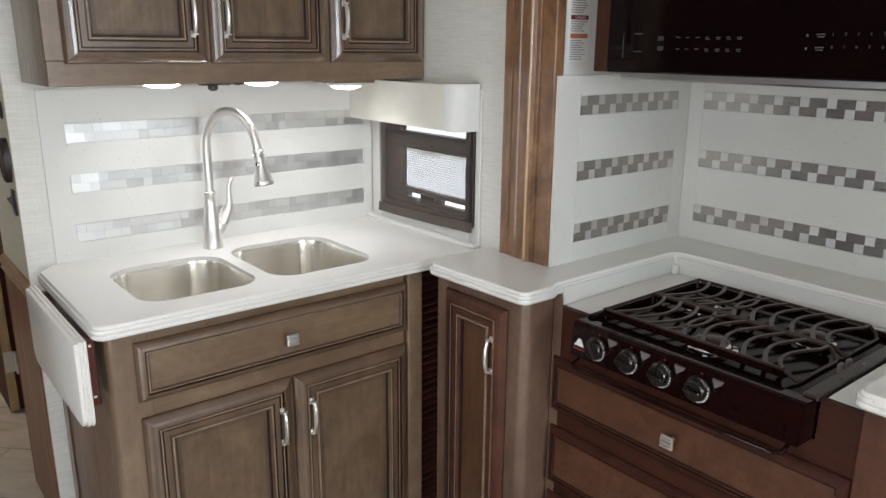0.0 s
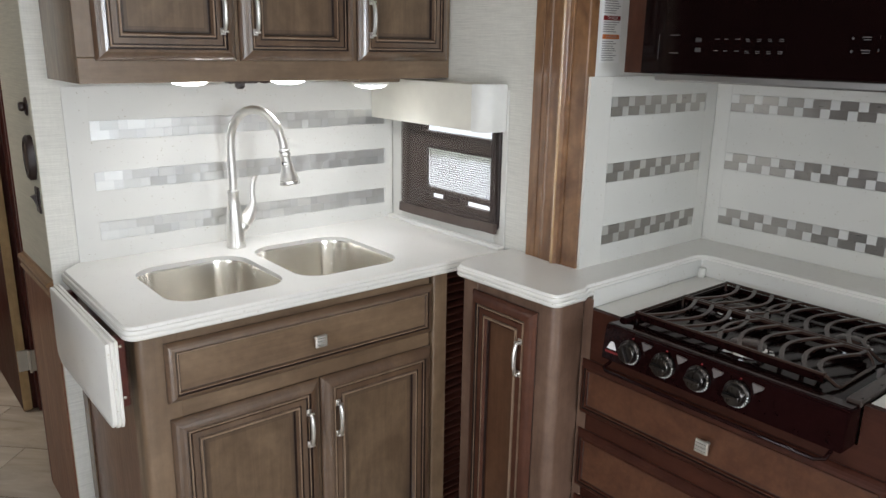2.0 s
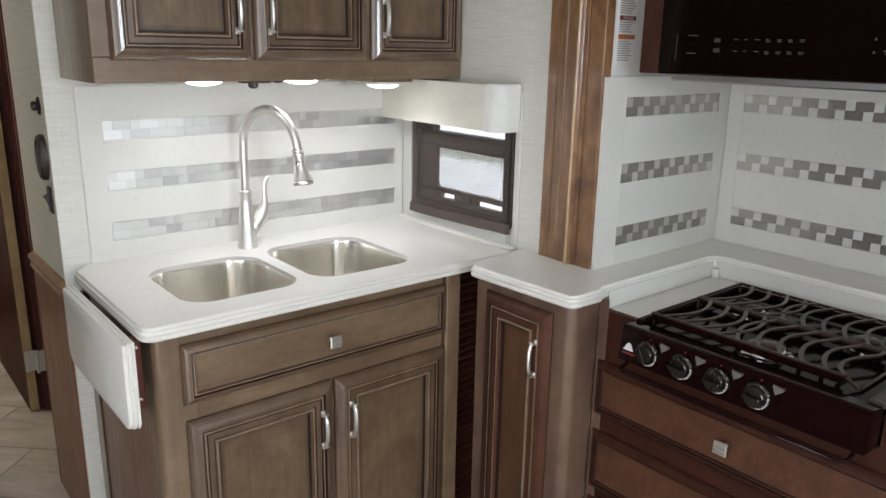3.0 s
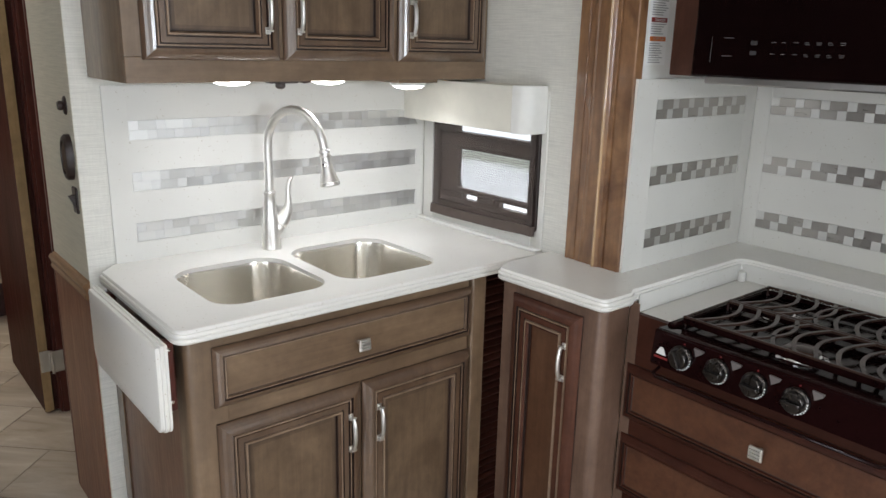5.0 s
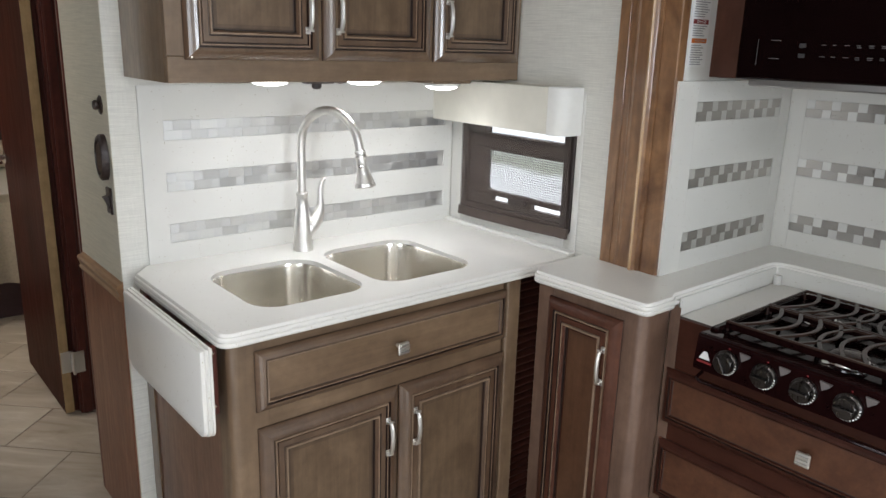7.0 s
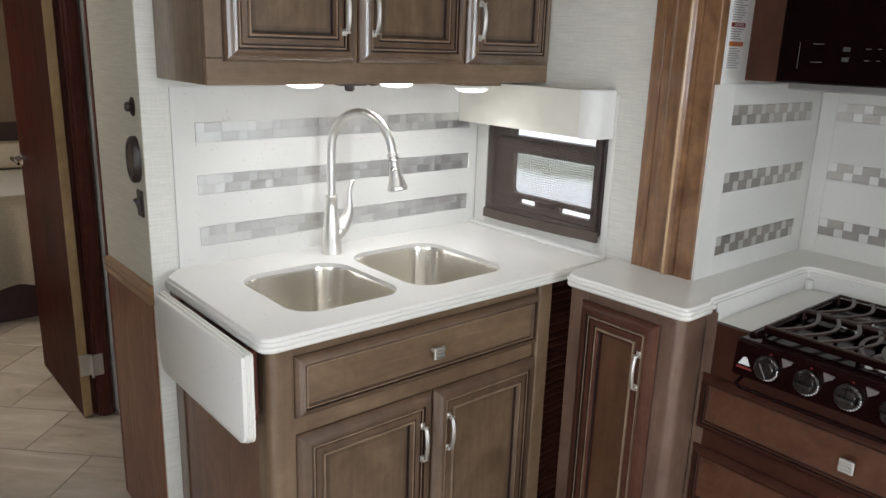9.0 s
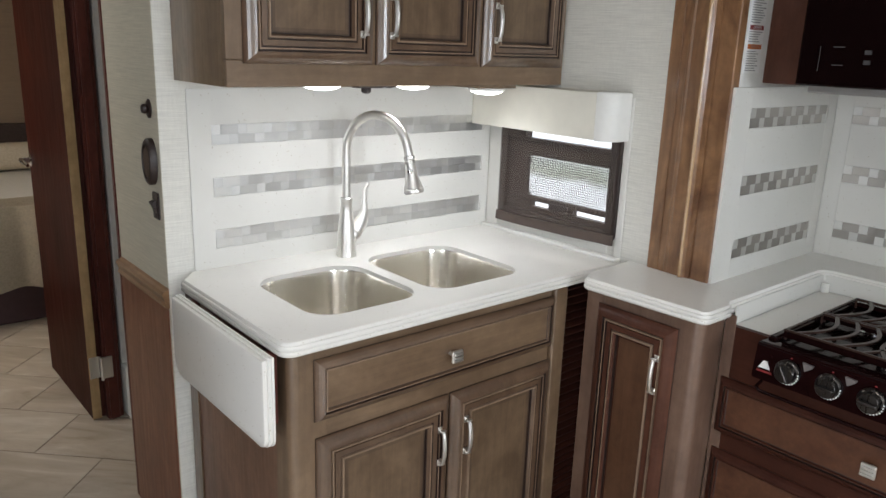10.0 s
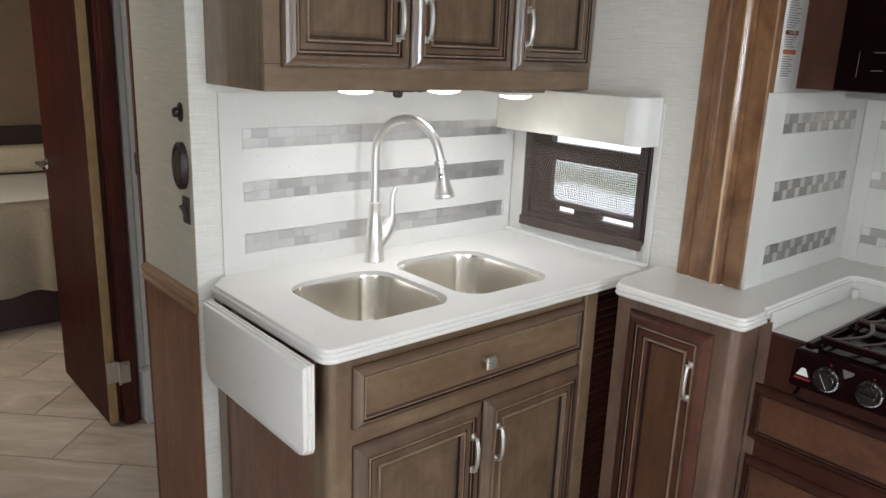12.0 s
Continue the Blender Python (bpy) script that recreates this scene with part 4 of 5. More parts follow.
for lx, ly, drop in PUCKS:
    pk = thing("puck_lamp", (lx, ly, UB), "lit round puck lamp under the wall cabinet", "puck lamp", "puck lamps under the wall cabinet")
    pm = Matrix.Translation((lx, ly, UB + 0.0075 - drop))
    part("ring", lathe([(0.058, 0.0), (0.058, -0.006), (0.054, -0.009), (0.0525, -0.007), (0.0525, -0.001), (0.0, -0.001)], 32, pm), WHITE_PANEL, pk, smooth=True)
    part("diffuser", lathe([(0.052, -0.0075), (0.047, -0.0135), (0.034, -0.0185), (0.018, -0.021), (0.0, -0.0215)], 32, pm), PUCK_GLOW, pk, "glowing frosted diffuser", smooth=True)
wire = thing("cable_bracket", (0.43, 1.785, UB), "small dark bracket under the wall cabinet", "bracket")
bm = box(0.385, 0.475, 1.765, 1.805, UB - 0.010, UB + 0.0075, 0.004)
lathe([(0.014, 0.0), (0.014, -0.010), (0.009, -0.015), (0.0, -0.016)], 16, Matrix.Translation((0.425, 1.785, UB - 0.0102)), bm)
part("clip", bm, BRONZE, wire)
part("cable", tube([(0.478, 1.785, UB - 0.002), (0.50, 1.782, UB - 0.008), (0.52, 1.775, UB - 0.004), (0.525, 1.77, UB + 0.007)], 0.004, 8), BRONZE, wire)
single("lamp_spacer", box(0.775, 0.93, 1.70, 1.83, UB - 0.010, UB + 0.0075, 0.002), WOOD_X, "thin wooden spacer board beside the puck lamp", "spacer board")

# ---- slide-out post ----
prof = [(1.078, 1.134), (1.078, 1.103), (1.081, 1.100), (1.128, 1.100), (1.130, 1.104), (1.133, 1.104), (1.135, 1.098), (1.148, 1.098), (1.150, 1.093), (1.154, 1.088), (1.159, 1.086), (1.164, 1.088), (1.168, 1.093), (1.170, 1.097), (1.206, 1.097), (1.209, 1.101), (1.213, 1.098), (1.217, 1.097), (1.221, 1.099), (1.236, 1.099), (1.238, 1.103), (1.241, 1.103), (1.243, 1.100), (1.276, 1.100), (1.280, 1.104), (1.280, 1.134)]
bm = bmesh.new()
loft(bm, [[(x, y, z) for y, x in prof] for z in (TOP2 + 0.0005, CEIL - 0.001)])
post = structure("slide_post", bm, POST_WOOD, "walnut-brown moulded wooden post at the slide-out's edge", "post")

# overlaid bead in the lighter colour that carries the highlight
part("bead", tube([(1.0880, 1.159, TOP2 + 0.001), (1.0880, 1.159, CEIL - 0.002)], 0.0052, 12), POST_HIGHLIGHT, post, "polished half-round bead with its golden highlight in the colour", smooth=True)

# ---- backsplashes with rows of metal tiles ----
SQ = 0.0265


def bowed_tile(half, depth=0.0037, bow=0.00022):
    """A thin tile whose brushed face is slightly hollow along its length."""
    bm = bmesh.new()
    us = [-1 + 0.2 * k for k in range(11)]
    outline = [(half * u, -depth + bow * (1 - u * u)) for u in us] + [(half, 0.0), (-half, 0.0)]
    loft(bm, [[(x, y, z) for x, y in outline] for z in (-SQ / 2, SQ / 2)])
    bmesh.ops.recalc_face_normals(bm, faces=bm.faces[:])
    return bm


tile_sq = finish(box(-SQ / 2, SQ / 2, -0.0037, 0.0, -SQ / 2, SQ / 2), "tile", TILE_LIGHT)
tile_pale = finish(box(-SQ / 2, SQ / 2, -0.0037, 0.0, -SQ / 2, SQ / 2), "tile", TILE_PALE)
tile_rc = finish(box(-0.0252, 0.0252, -0.0036, 0.0, -SQ / 2, SQ / 2), "tile", TILE_SHADED)
tile_lit = finish(bowed_tile(0.0252), "tile", TILE_LIT)
tile_rng = random.Random(11)


def seated():
    """A small error of seating, as hand-laid tiles have."""
    return Matrix.Rotation(radians(tile_rng.uniform(-0.7, 0.7)), 4, "Z") @ Matrix.Rotation(radians(tile_rng.uniform(-0.5, 0.5)), 4, "X")


tile_cut = finish(box(-SQ / 2, SQ / 2, -0.0036, 0.0, -SQ / 2, SQ / 2), "tile", TILE_SHADED)


def splash(name, label, length, height, depth, bands, t0, t1, front, long_tile):
    """A backsplash of solid-surface pieces, its length along local x, front on y = 0; bands of tile rows by their lower edge."""
    base = front @ Vector((length / 2, 0, 0))
    ob = thing(name, base, label, "backsplash")
    seam = 0.0 if long_tile is tile_lit else 0.0003
    part("border", box(0, t0 - seam, 0, depth, 0, height, seam), SPLASH, ob, m=front)
    if t1 < length:
        part("border", box(t1 + seam, length, 0, depth, 0, height, seam), SPLASH, ob, m=front)
    z = 0.0
    for low in [*bands, height + 0.001]:
        part("panel", box(t0, t1, 0, depth, z, low - 0.0002, seam), SPLASH, ob, m=front)
        z = low + 2 * SQ + 0.0022
        if low < height:
            part("tile_bed", box(t0, t1, 0.003, depth, low - 0.0005, z - 0.0005), GROUT_LIGHT, ob, "pale grey tile bed", m=front)
    for row, low in enumerate(bands):
        for half in (0, 1):
            x = t0 + 0.0005
            k = 0 if half else 1
            if half == 0:
                place("tile", long_tile, ob, front @ Matrix.Translation((x + 0.0256, 0.0031, low + 0.001 + SQ / 2)) @ seated())
                x += 0.0508
                k = 1
            while x < t1 - 0.012:
                small = k % 2 == 1 if half == 0 else k % 2 == 0
                w = SQ if small else 0.0504
                me = long_tile if not small else tile_sq if long_tile is tile_lit else tile_pale
                if x + w > t1:
                    w, me = SQ, tile_sq if long_tile is tile_lit else tile_cut
                    if x + w > t1 + 0.004:
                        break
                place("tile", me, ob, front @ Matrix.Translation((x + w / 2, 0.0031, low + 0.001 + SQ / 2 + half * (SQ + 0.0003))) @ seated())
                x += w + 0.0003
                k += 1
    return ob


splash("sink_backsplash", "white speckled backsplash with rows of brushed metal tiles", 1.112, 1.401 - TOP1 - 0.001, 0.006, [0.955 - TOP1, 1.103 - TOP1, 1.249 - TOP1], 0.064, 1.078, Matrix.Translation((0, SINK_Y, TOP1 - 0.001)), tile_lit)
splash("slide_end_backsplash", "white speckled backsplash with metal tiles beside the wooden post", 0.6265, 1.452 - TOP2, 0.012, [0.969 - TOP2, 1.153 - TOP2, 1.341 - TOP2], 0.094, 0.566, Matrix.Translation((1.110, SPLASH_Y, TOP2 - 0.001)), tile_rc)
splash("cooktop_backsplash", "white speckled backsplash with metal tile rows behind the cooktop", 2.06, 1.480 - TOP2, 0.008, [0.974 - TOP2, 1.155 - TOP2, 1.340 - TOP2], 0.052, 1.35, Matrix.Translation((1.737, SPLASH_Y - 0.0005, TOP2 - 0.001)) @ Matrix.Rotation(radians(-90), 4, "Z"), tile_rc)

# ---- galley window ----
single("window_surround", box(1.1135, 1.1195, 1.388, 1.4125, TOP1 + 0.0005, 1.40, 0.002), SPLASH, "white solid-surface strip beside the window", "trim", kind="structure")
single("window_surround", box(1.1135, 1.1195, 1.9355, 1.9995, TOP1 + 0.0005, 1.40, 0.002), SPLASH, "white solid-surface strip beside the window", "trim", kind="structure")
single("window_surround", box(1.1135, 1.1195, 1.440, 1.935, TOP1 + 0.0005, 0.944, 0.002), SPLASH, "white solid-surface strip under the window", "trim", kind="structure")
win = thing("window_1", (1.14, 1.69, 0.945), "galley window with a brown frame, screen and half-drawn tinted shade", "window", kind="structure")
bm = bmesh.new()
flange = fillet([(1.413, 0.946, 0.035), (1.455, 0.946, 0.0), (1.455, 1.299, 0.0), (1.413, 1.299, 0.0)], 6)
loft(bm, [[(x, y, z) for y, z in inset(flange, d)] for x, d in ((1.1195, 0.0), (1.110, 0.0), (1.107, 0.003))])
part("window_frame", bm, BRONZE, win, "dark flange of the window frame", smooth=True)
part("window_frame", box(1.1205, 1.15, 1.441, 1.455, 0.946, 1.299, 0.002), FRAME_BROWN, win)
part("window_frame", box(1.108, 1.15, 1.905, 1.934, 0.946, 1.299, 0.002), FRAME_BROWN, win)
part("window_frame", box(1.108, 1.15, 1.4555, 1.9045, 0.946, 0.985, 0.002), FRAME_BROWN, win)
bm = bmesh.new()
outer = fillet([(1.4555, 1.022, 0.004), (1.9045, 1.022, 0.004), (1.9045, 1.232, 0.02), (1.4555, 1.232, 0.02)], 6)
inner = fillet([(1.4555, 1.040, 0.012), (1.815, 1.040, 0.018), (1.815, 1.180, 0.006), (1.4555, 1.180, 0.006)], 6)
loops = [[(1.122, y, z) for y, z in outer], [(1.118, y, z) for y, z in inset(outer, 0.004)], [(1.118, y, z) for y, z in inset(inner, -0.006)], [(1.122, y, z) for y, z in inner], [(1.140, y, z) for y, z in inner], [(1.140, y, z) for y, z in outer]]
rws = [[bm.verts.new(p) for p in lp] for lp in loops]
for a, b in zip(rws, rws[1:] + rws[:1]):
    for i in range(len(a)):
        j = (i + 1) % len(a)
        bm.faces.new((a[i], a[j], b[j], b[i]))
sash = part("sash", bm, FRAME_BROWN, win, "brown sliding sash", smooth=True)
part("bottom_rail", box(1.118, 1.140, 1.4555, 1.9045, 0.9855, 1.0045, 0.002), FRAME_BROWN, sash)
for y0, y1 in ((1.592, 1.702), (1.780, 1.9045)):
    part("rail_block", box(1.118, 1.140, y0, y1, 1.005, 1.0215, 0.001), FRAME_BROWN, sash)
for lz in (1.188, 1.222):
    part("track", box(1.1135, 1.1175, 1.458, 1.89, lz, lz + 0.003, 0.0008), BRONZE, sash, "raised sash track")
part("latch", box(1.105, 1.117, 1.61, 1.69, 1.012, 1.030, 0.004, seg=2), BRONZE, sash, "dark latch")
part("top_rail", box(1.118, 1.146, 1.4555, 1.9045, 1.2325, 1.238, 0.001), FRAME_BROWN, win)
part("window_frame", box(1.110, 1.1420, 1.817, 1.9045, 1.2385, 1.299, 0.001), FRAME_BROWN, win)
pane = part("pane", box(1.1425, 1.1445, 1.4555, 1.9045, 0.9855, 1.299), GLASS, win)
pane.visible_shadow = False
screen = part("screen", box(1.1302, 1.1306, 1.4556, 1.8148, 1.0402, 1.1798), SCREEN, win, "fine insect screen")
shade = part("shade", box(1.0975, 1.0985, 1.420, 1.926, 0.955, 1.290), SHADE, win, "tinted brown pull-down film shade")
bm = bmesh.new()
loft(bm, [[(1.092, y, z), (1.104, y, z), (1.104, y, z + 0.032), (1.094, y, z + 0.032)] for y, z in ((1.412, 0.945), (1.46, 0.945), (1.56, 0.940), (1.70, 0.937), (1.84, 0.934), (1.929, 0.935))])
part("hem_bar", bm, FRAME_BROWN, shade, "brown hem bar")
val = thing("window_valance", (1.07, 1.69, 1.275), "cream box valance with a rounded end over the window", "valance")
vloop = fillet([(1.020, 1.396, 0.050), (1.1125, 1.396, 0.0), (1.1125, 1.4555, 0.0), (1.06, 1.4555, 0.0), (1.020, 1.4555, 0.0)], 10)
part("end_cap", slab(vloop, [(0.002, 1.272), (0.0, 1.275), (0.0, 1.413), (0.002, 1.416)]), WHITE_PANEL, val, "white rounded end cap", smooth=True)
bm = box(1.020, 1.024, 1.456, 1.9985, 1.274, 1.414, 0.001)
box(1.0245, 1.1125, 1.456, 1.9985, 1.402, 1.4138, 0.001, bm=bm)
part("box", bm, FABRIC, val)
single("backdrop", box(7.0, 7.02, -3.0, 10.0, -2.0, 6.0), GLARE, "bright hazy greenery and gravel outside", "backdrop", kind="structure")
structure("ground", box(1.9, 7.0, -6.0, 12.0, -1.02, -1.0), plain("outdoor_gravel", (0.30, 0.28, 0.25), 0.9, scale=20, amount=0.3), "pale gravel ground outside", "ground")

# ---- writing ----
def lettering(text, size, mat_, parent, m, label=""):
    cu = bpy.data.curves.new("text", "FONT")
    cu.body, cu.size, cu.align_x, cu.align_y = text, size, "CENTER", "CENTER"
    tmp = bpy.data.objects.new("text", cu)
    scene.collection.objects.link(tmp)
    me = bpy.data.meshes.new_from_object(tmp.evaluated_get(bpy.context.evaluated_depsgraph_get()))
    bpy.data.objects.remove(tmp)
    me.materials.clear()
    me.materials.append(mat_)
    return place("writing", me, parent, m @ Matrix.Rotation(radians(90), 4, "X"), label)


lab = thing("warning_label", (1.192, 1.081, 1.488), "white paper warning label with red and orange bars", "label")
LY = SPLASH_Y + 0.0112
part("paper", box(1.150, 1.234, LY - 0.0006, LY, 1.488, 1.80), WHITE_PRINT, lab)
part("danger_bar", box(1.157, 1.228, LY - 0.0012, LY - 0.0007, 1.600, 1.612), RED_MARK, lab, "red bar")
part("warning_bar", box(1.157, 1.228, LY - 0.0012, LY - 0.0007, 1.551, 1.563), ORANGE_MARK, lab, "orange bar")
lettering("DANGER", 0.011, WHITE_PRINT, lab, Matrix.Translation((1.195, LY - 0.0016, 1.606)))
lettering("WARNING", 0.010, GREY_PRINT, lab, Matrix.Translation((1.195, LY - 0.0016, 1.557)))
rng = random.Random(7)
for z in [1.494 + 0.0062 * k for k in range(9)] + [1.569 + 0.0062 * k for k in range(5)] + [1.618 + 0.0062 * k for k in range(27)]:
    part("print_line", box(1.158, 1.158 + rng.uniform(0.045, 0.07), LY - 0.0010, LY - 0.0007, z, z + 0.0024), GREY_PRINT, lab)

# ---- microwave over the cooktop ----
mwc = thing("microwave_cabinet", (1.5, 0.6, 1.465), "brown wooden cabinet surround of the microwave", "cabinet")
part("filler", box(1.262, 1.735, 0.945, SPLASH_Y + 0.0115, 1.462, 2.095, 0.002), SLIDE_DOOR, mwc)
mw = thing("microwave_oven", (1.4, 0.55, 1.465), "black glass over-the-range microwave oven", "microwave")
part("body", box(1.165, 1.72, 0.165, 0.928, 1.480, 1.90, 0.004), ENAMEL, mw)
part("underside", box(1.172, 1.70, 0.185, 0.915, 1.448, 1.4795, 0.004), metal("grey_underside", (0.45, 0.44, 0.43), 0.4, (30, 30, 30)), mw, "brushed grey underside with a vent")
front = part("door", box(1.130, 1.1645, 0.165, 0.928, 1.466, 1.90, 0.005, seg=2), BLACK_GLASS, mw, "glossy black glass front")
fx = facing_x(1.1296, 0.928, 1.466)


def mark(u, v, w, h, mat_=MARK, name="marking"):
    part(name, box(u, u + w, -0.0008, -0.0003, v, v + h), mat_, front, m=fx)


# glint along the glass edge, laid on as a thin pale strip
mark(0.050, 0.036, 0.0014, 0.060, MARK, "trim_line")
for v, tv, bv in ((0.088, 0.094, 0.083), (0.062, 0.052, 0.060)):
    mark(0.082, tv - 0.001, 0.026, 0.002)
    mark(0.153, bv - 0.005, 0.016, 0.010, BUTTON_GREY, "button")
    for k in range(7):
        mark(0.203 + k * 0.026, v - 0.004, 0.012 - 0.003 * (k % 2), 0.0018)
        if k > 2:
            mark(0.204 + k * 0.026, v - 0.008, 0.010, 0.0016)
    mark(0.512, v - 0.003, 0.004, 0.005)
    mark(0.532, v + 0.001, 0.018, 0.0022)
    mark(0.535, v - 0.004, 0.014, 0.0018)
for digits, v in (("12345", 0.090), ("67890", 0.065)):
    for k, ch in enumerate(digits):
        lettering(ch, 0.0085, MARK, front, fx @ Matrix.Translation((0.566 + k * 0.0238, -0.0006, v)))

# ---- cooktop ----
ct = thing("gas_cooktop", (1.23, 0.54, DECK), "black enamel three-burner gas cooktop with wire grates", "cooktop")
Y0, Y1, X0, X1 = 0.237, 0.840, 0.956, 1.500
bm = bmesh.new()
loft(bm, [[(x, y, z) for x, z in ((0.946, 0.758), (1.008, 0.757), (1.008, 0.800), (1.008, 0.846), (0.966, 0.850), (0.957, 0.846))] for y in (Y0, Y1)])
bmesh.ops.bevel(bm, geom=bm.edges[:], offset=0.003, segments=2, affect="EDGES")
panel_ = part("control_panel", bm, ENAMEL, ct, "glossy black front panel")
part("tray", box(1.0085, X1, Y0 + 0.002, Y1 - 0.002, 0.820, 0.838, 0.002), TRAY, ct, "glossy black burner tray")
part("rim", box(1.009, X1, Y1 - 0.020, Y1, 0.8385, 0.854, 0.004), ENAMEL, ct)
part("rim", box(X1 - 0.016, X1, Y0 + 0.033, Y1 - 0.0205, 0.8385, 0.854, 0.004), ENAMEL, ct)
part("rim", box(1.009, X1, Y0, Y0 + 0.032, 0.8385, 0.852, 0.003), plain("side_trim_brown", (0.040, 0.028, 0.023), 0.3, scale=60), ct, "grey-brown side trim strip")
for cxx in (1.185, 1.225):
    part("clip", box(cxx, cxx + 0.018, Y0 + 0.034, Y0 + 0.044, 0.8385, 0.862, 0.003), GREY_PLASTIC, ct)
for bx_, by_, r in ((1.10, 0.535, 0.046), (1.33, 0.40, 0.036), (1.33, 0.70, 0.036)):
    bmx = Matrix.Translation((bx_, by_, 0.838))
    burner = part("burner", lathe([(r + 0.016, 0.0), (r + 0.016, 0.002), (r + 0.004, 0.004), (r, 0.012), (r - 0.006, 0.016), (0.0, 0.016)], 28, bmx), CHROME, ct, "chrome burner ring", smooth=True)
    part("burner_cap", lathe([(r - 0.005, 0.0162), (r - 0.003, 0.020), (r - 0.012, 0.025), (0.0, 0.027)], 28, bmx), IRON, burner, "black burner cap", smooth=True)
# grates: flat curved bars between two rails
GZ = 0.867
for gx0, gx1 in ((1.052, 1.268), (1.273, 1.487)):
    gy0, gy1 = 0.305, 0.822
    grate = part("grate", box(gx0, gx0 + 0.005, gy0 + 0.03, gy1, GZ - 0.022, GZ, 0.001), ENAMEL, ct, "black enamel wire grate")
    part("rail", box(gx1 - 0.007, gx1, gy0 + 0.03, gy1, GZ - 0.008, GZ, 0.0015), IRON, grate)
    part("rail", ribbon([(gx0 + 0.0025, gy0 + 0.03, GZ + 0.0005), (gx0 + 0.0025, gy1, GZ + 0.0005)], 0.007), IRON, grate)
    part("end_bar", ribbon([(gx0 + 0.003, gy1 - 0.004, GZ), (gx1 - 0.003, gy1 - 0.004, GZ)], 0.007), IRON, grate)
    for lx in (gx0 + 0.006, gx1 - 0.006):
        part("foot", tube([(lx, gy1 - 0.004, 0.8385), (lx, gy1 - 0.004, GZ - 0.005)], 0.0035, 8), IRON, grate)
    for k in range(9):
        s = -1 if k < 4 else 1
        ya = gy1 - 0.032 - k * 0.0515
        # crescents that bulge towards the middle of the grate
        pts = [(gx0 + 0.005 + (gx1 - gx0 - 0.011) * f, ya + s * 0.034 * math.sin(math.pi * f) + s * 0.010 * f, GZ) for f in (j / 14 for j in range(15))]
        part("bar", ribbon(pts, 0.0105), IRON, grate)
    # arched end bar, and the sloping bar that carries it
    pts = [(gx0 + 0.006 + (gx1 - gx0 - 0.012) * f, gy0 + 0.032 + 0.034 * math.sin(math.pi * min(1.0, f * 1.15) ** 0.8), GZ) for f in (j / 14 for j in range(15))]
    part("end_arch", ribbon(pts, 0.0105), IRON, grate)
    part("end_bar", tube([(gx0 + 0.004, gy0 + 0.03, GZ - 0.004), (gx0 + 0.010, gy0 + 0.006, 0.8450), (gx0 + 0.016, gy0, 0.8430), (gx1 - 0.030, gy0, 0.8430), (gx1 - 0.014, gy0 + 0.012, 0.8520), (gx1 - 0.004, gy0 + 0.03, GZ - 0.004)], 0.0045, 8), IRON, grate, smooth=True)
# knobs
knob_to = Matrix.Rotation(radians(-90), 4, "Y")
for ky in (0.752, 0.655, 0.562, 0.466):
    km = Matrix.Translation((0.9505, ky, 0.801)) @ knob_to
    knob = part("knob", lathe([(0.030, 0.0), (0.031, 0.006), (0.029, 0.010), (0.0255, 0.012), (0.0245, 0.022), (0.022, 0.0255), (0.0, 0.026)], 32, km), KNOB_METAL, panel_, "dark brushed control knob", smooth=True)
    part("grip", box(-0.021, 0.021, -0.005, 0.005, 0.0262, 0.034, 0.003, seg=2), KNOB_METAL, knob, m=km @ Matrix.Rotation(radians(30 if ky > 0.7 else 88), 4, "Z"))
    bm = None
    for k in range(9):
        a = radians(72 + k * 14)
        own = box(-0.0016, 0.0016, -0.0028, 0.0028, 0.0102, 0.0112)
        bmesh.ops.transform(own, matrix=Matrix.Rotation(a, 4, "Z") @ Matrix.Translation((0, 0.0275, 0)), verts=own.verts[:])
        bm = join(bm, own)
    part("scale_marks", bm, WHITE_PRINT, knob, "white scale marks", m=km)
    bm = bmesh.new()
    loft(bm, [[(0.9487 + dx, ky - 0.030, 0.836), (0.9487 + dx, ky - 0.056, 0.834), (0.9487 + dx, ky - 0.052, 0.826), (0.9487 + dx, ky - 0.037, 0.815)] for dx in (0.0, 0.006)])
    part("burner_plate", bm, GREY_PLASTIC, panel_, "grey burner symbol plate")
    part("red_dot", box(0.9520, 0.9540, ky - 0.004, ky, 0.834, 0.837), RED_MARK, panel_)
bm = bmesh.new()
loft(bm, [[(0.9485 + dx, 0.826, 0.789), (0.9485 + dx, 0.796, 0.789), (0.9495 + dx, 0.806, 0.808), (0.9495 + dx, 0.815, 0.808)] for dx in (0.0, 0.006)])
part("badge", bm, WHITE_PRINT, panel_, "plain white badge")
part("badge_bar", box(0.9468, 0.950, 0.790, 0.829, 0.779, 0.784), RED_MARK, panel_, "red bar")
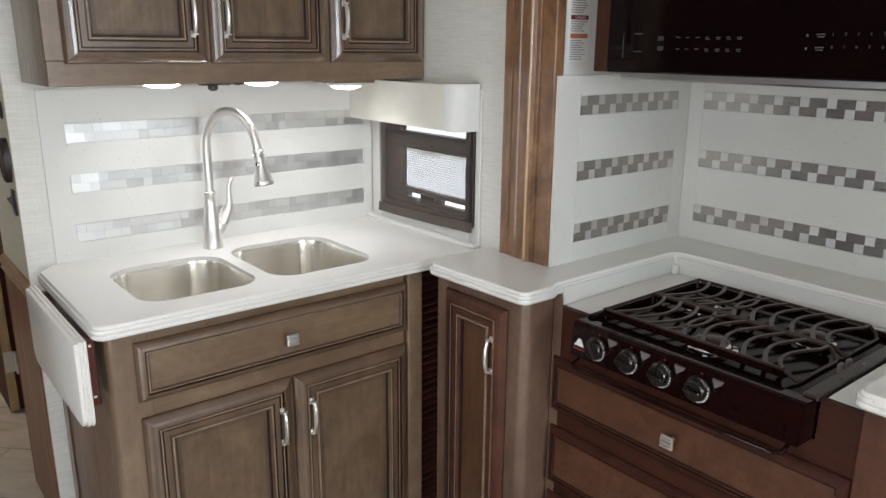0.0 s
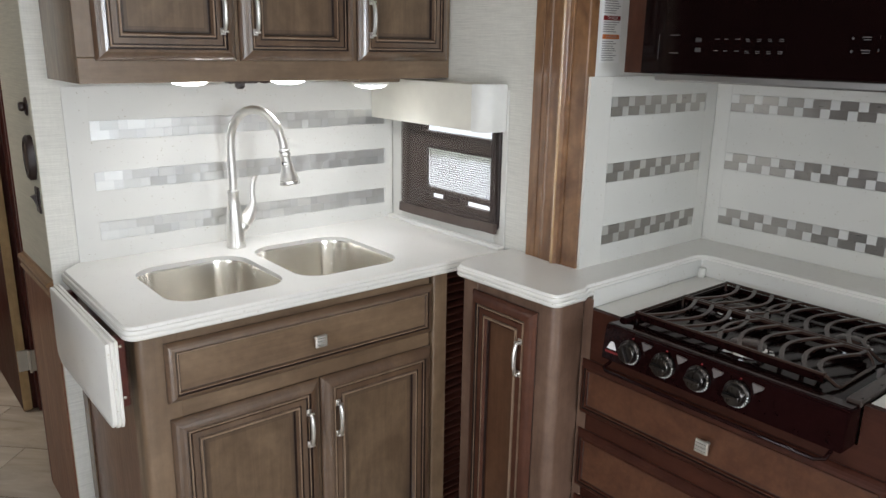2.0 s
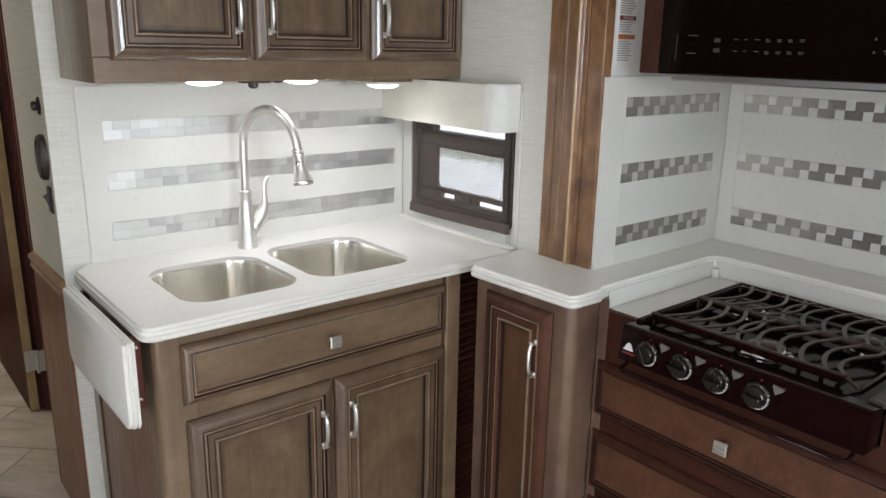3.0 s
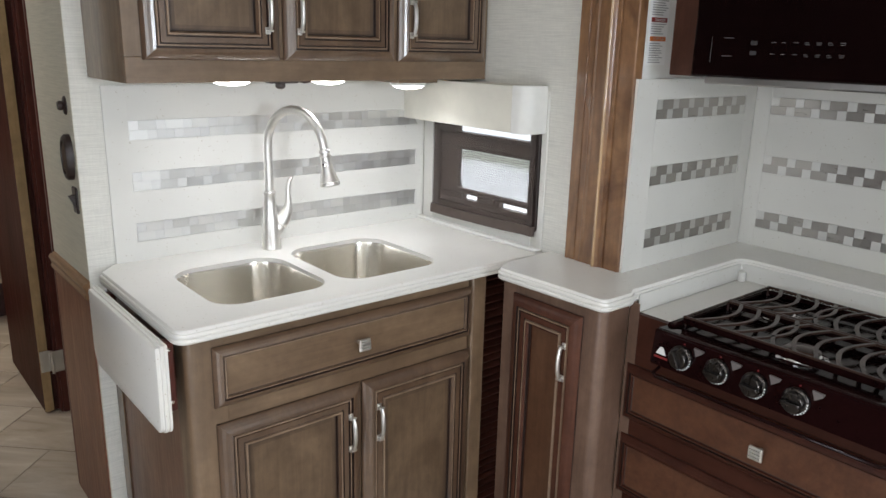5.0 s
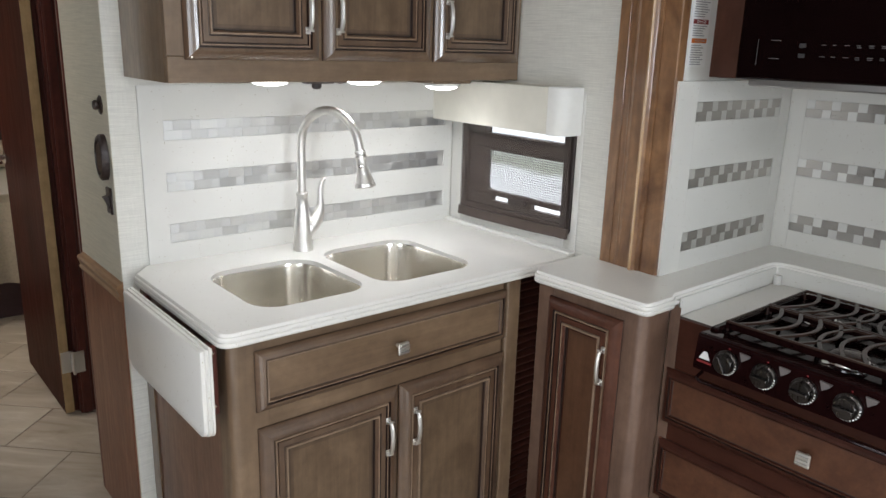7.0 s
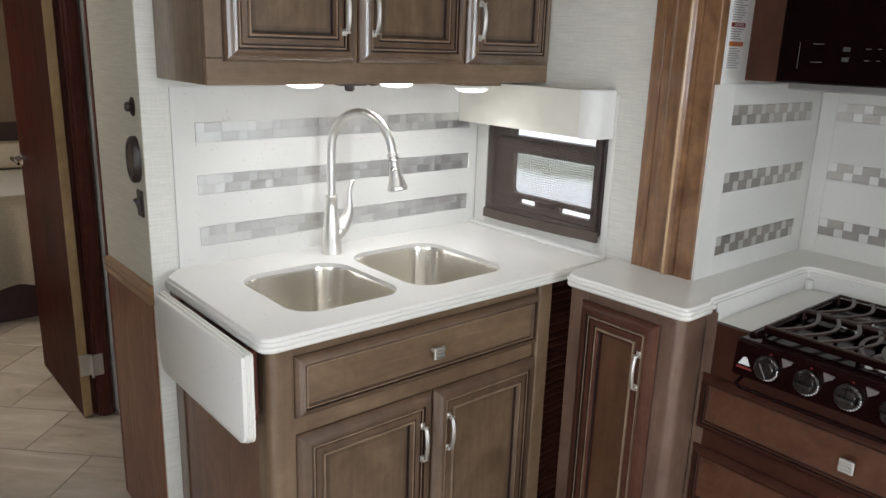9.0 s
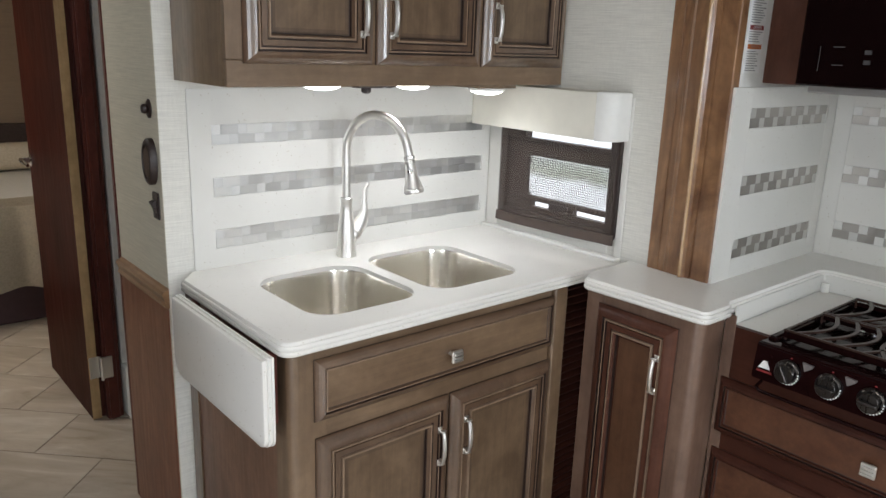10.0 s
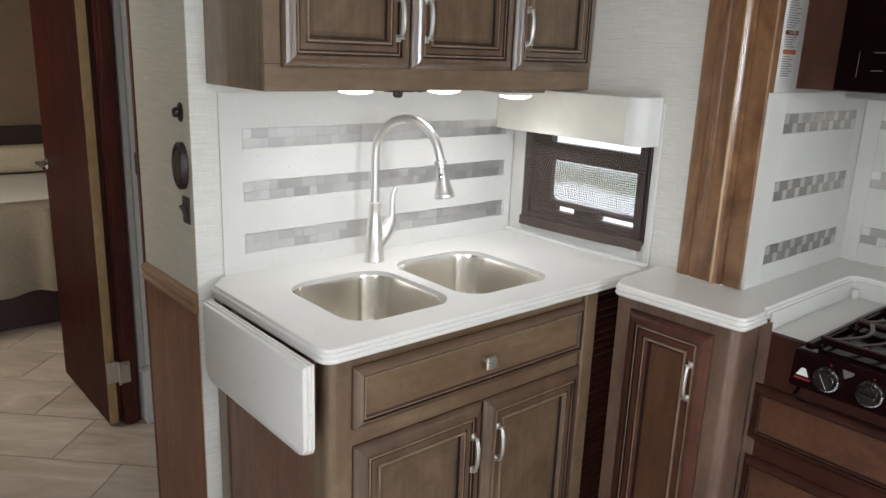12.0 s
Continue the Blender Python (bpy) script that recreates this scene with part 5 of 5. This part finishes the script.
part("front_rail", tube([(0.955, 0.815, 0.752), (0.930, 0.815, 0.744), (0.918, 0.800, 0.742), (0.916, 0.54, 0.742), (0.918, 0.275, 0.742), (0.930, 0.260, 0.744), (0.955, 0.260, 0.752)], 0.0045, 10), ENAMEL, ct, "thin dark guard rail", smooth=True)

# ---- floor ----
floor = structure("floor", box(-1.40, 1.80, -3.5, 5.7, -0.05, -0.003), GROUT, "vein-cut beige floor tiles laid diagonally", "floor")
PLACE[floor] = Matrix()
tile_mesh = finish(box(-0.3035, 0.3035, -0.1525, 0.1525, -0.003, 0.0, 0.0008), "floor_tile", FLOOR_TILE)
turn45 = Matrix.Rotation(radians(-45), 4, "Z")


def cut_tile(m, x1):
    """A floor tile trimmed where it meets the walls, or None if nothing of it is left."""
    bm = box(-0.3035, 0.3035, -0.1525, 0.1525, -0.003, 0.0, 0.0008)
    to = m.inverted()
    for co, no in (((-1.398, 0, 0), (-1, 0, 0)), ((x1, 0, 0), (1, 0, 0)), ((0, -3.498, 0), (0, -1, 0)), ((0, 5.698, 0), (0, 1, 0))):
        bmesh.ops.bisect_plane(bm, geom=bm.verts[:] + bm.edges[:] + bm.faces[:], plane_co=to @ Vector(co), plane_no=to.to_3x3() @ Vector(no), clear_outer=True)
        bmesh.ops.holes_fill(bm, edges=[e for e in bm.edges if e.is_boundary])
    return finish(bm, "floor_tile", FLOOR_TILE) if bm.faces else None


for row in range(-22, 18):
    u = 1.855 + 0.156 + 0.312 * row
    for col in range(-16, 18):
        v = -(2.005 + 0.27 * (row + 1) % 0.611) + 0.611 * col + 0.3055
        p = turn45 @ Vector((v, 0, 0)) + Matrix.Rotation(radians(45), 4, "Z") @ Vector((u, 0, 0))
        east = 1.74 if p.y < 0.72 else 1.115
        if -1.07 < p.x < east - 0.33 and -3.17 < p.y < 5.37:
            place("floor_tile", tile_mesh, floor, Matrix.Translation(p) @ turn45)
        elif -1.75 < p.x < east + 0.34 and -3.85 < p.y < 6.05:
            trimmed = cut_tile(Matrix.Translation(p) @ turn45, east)
            if trimmed:
                place("floor_tile", trimmed, floor, Matrix.Translation(p) @ turn45)
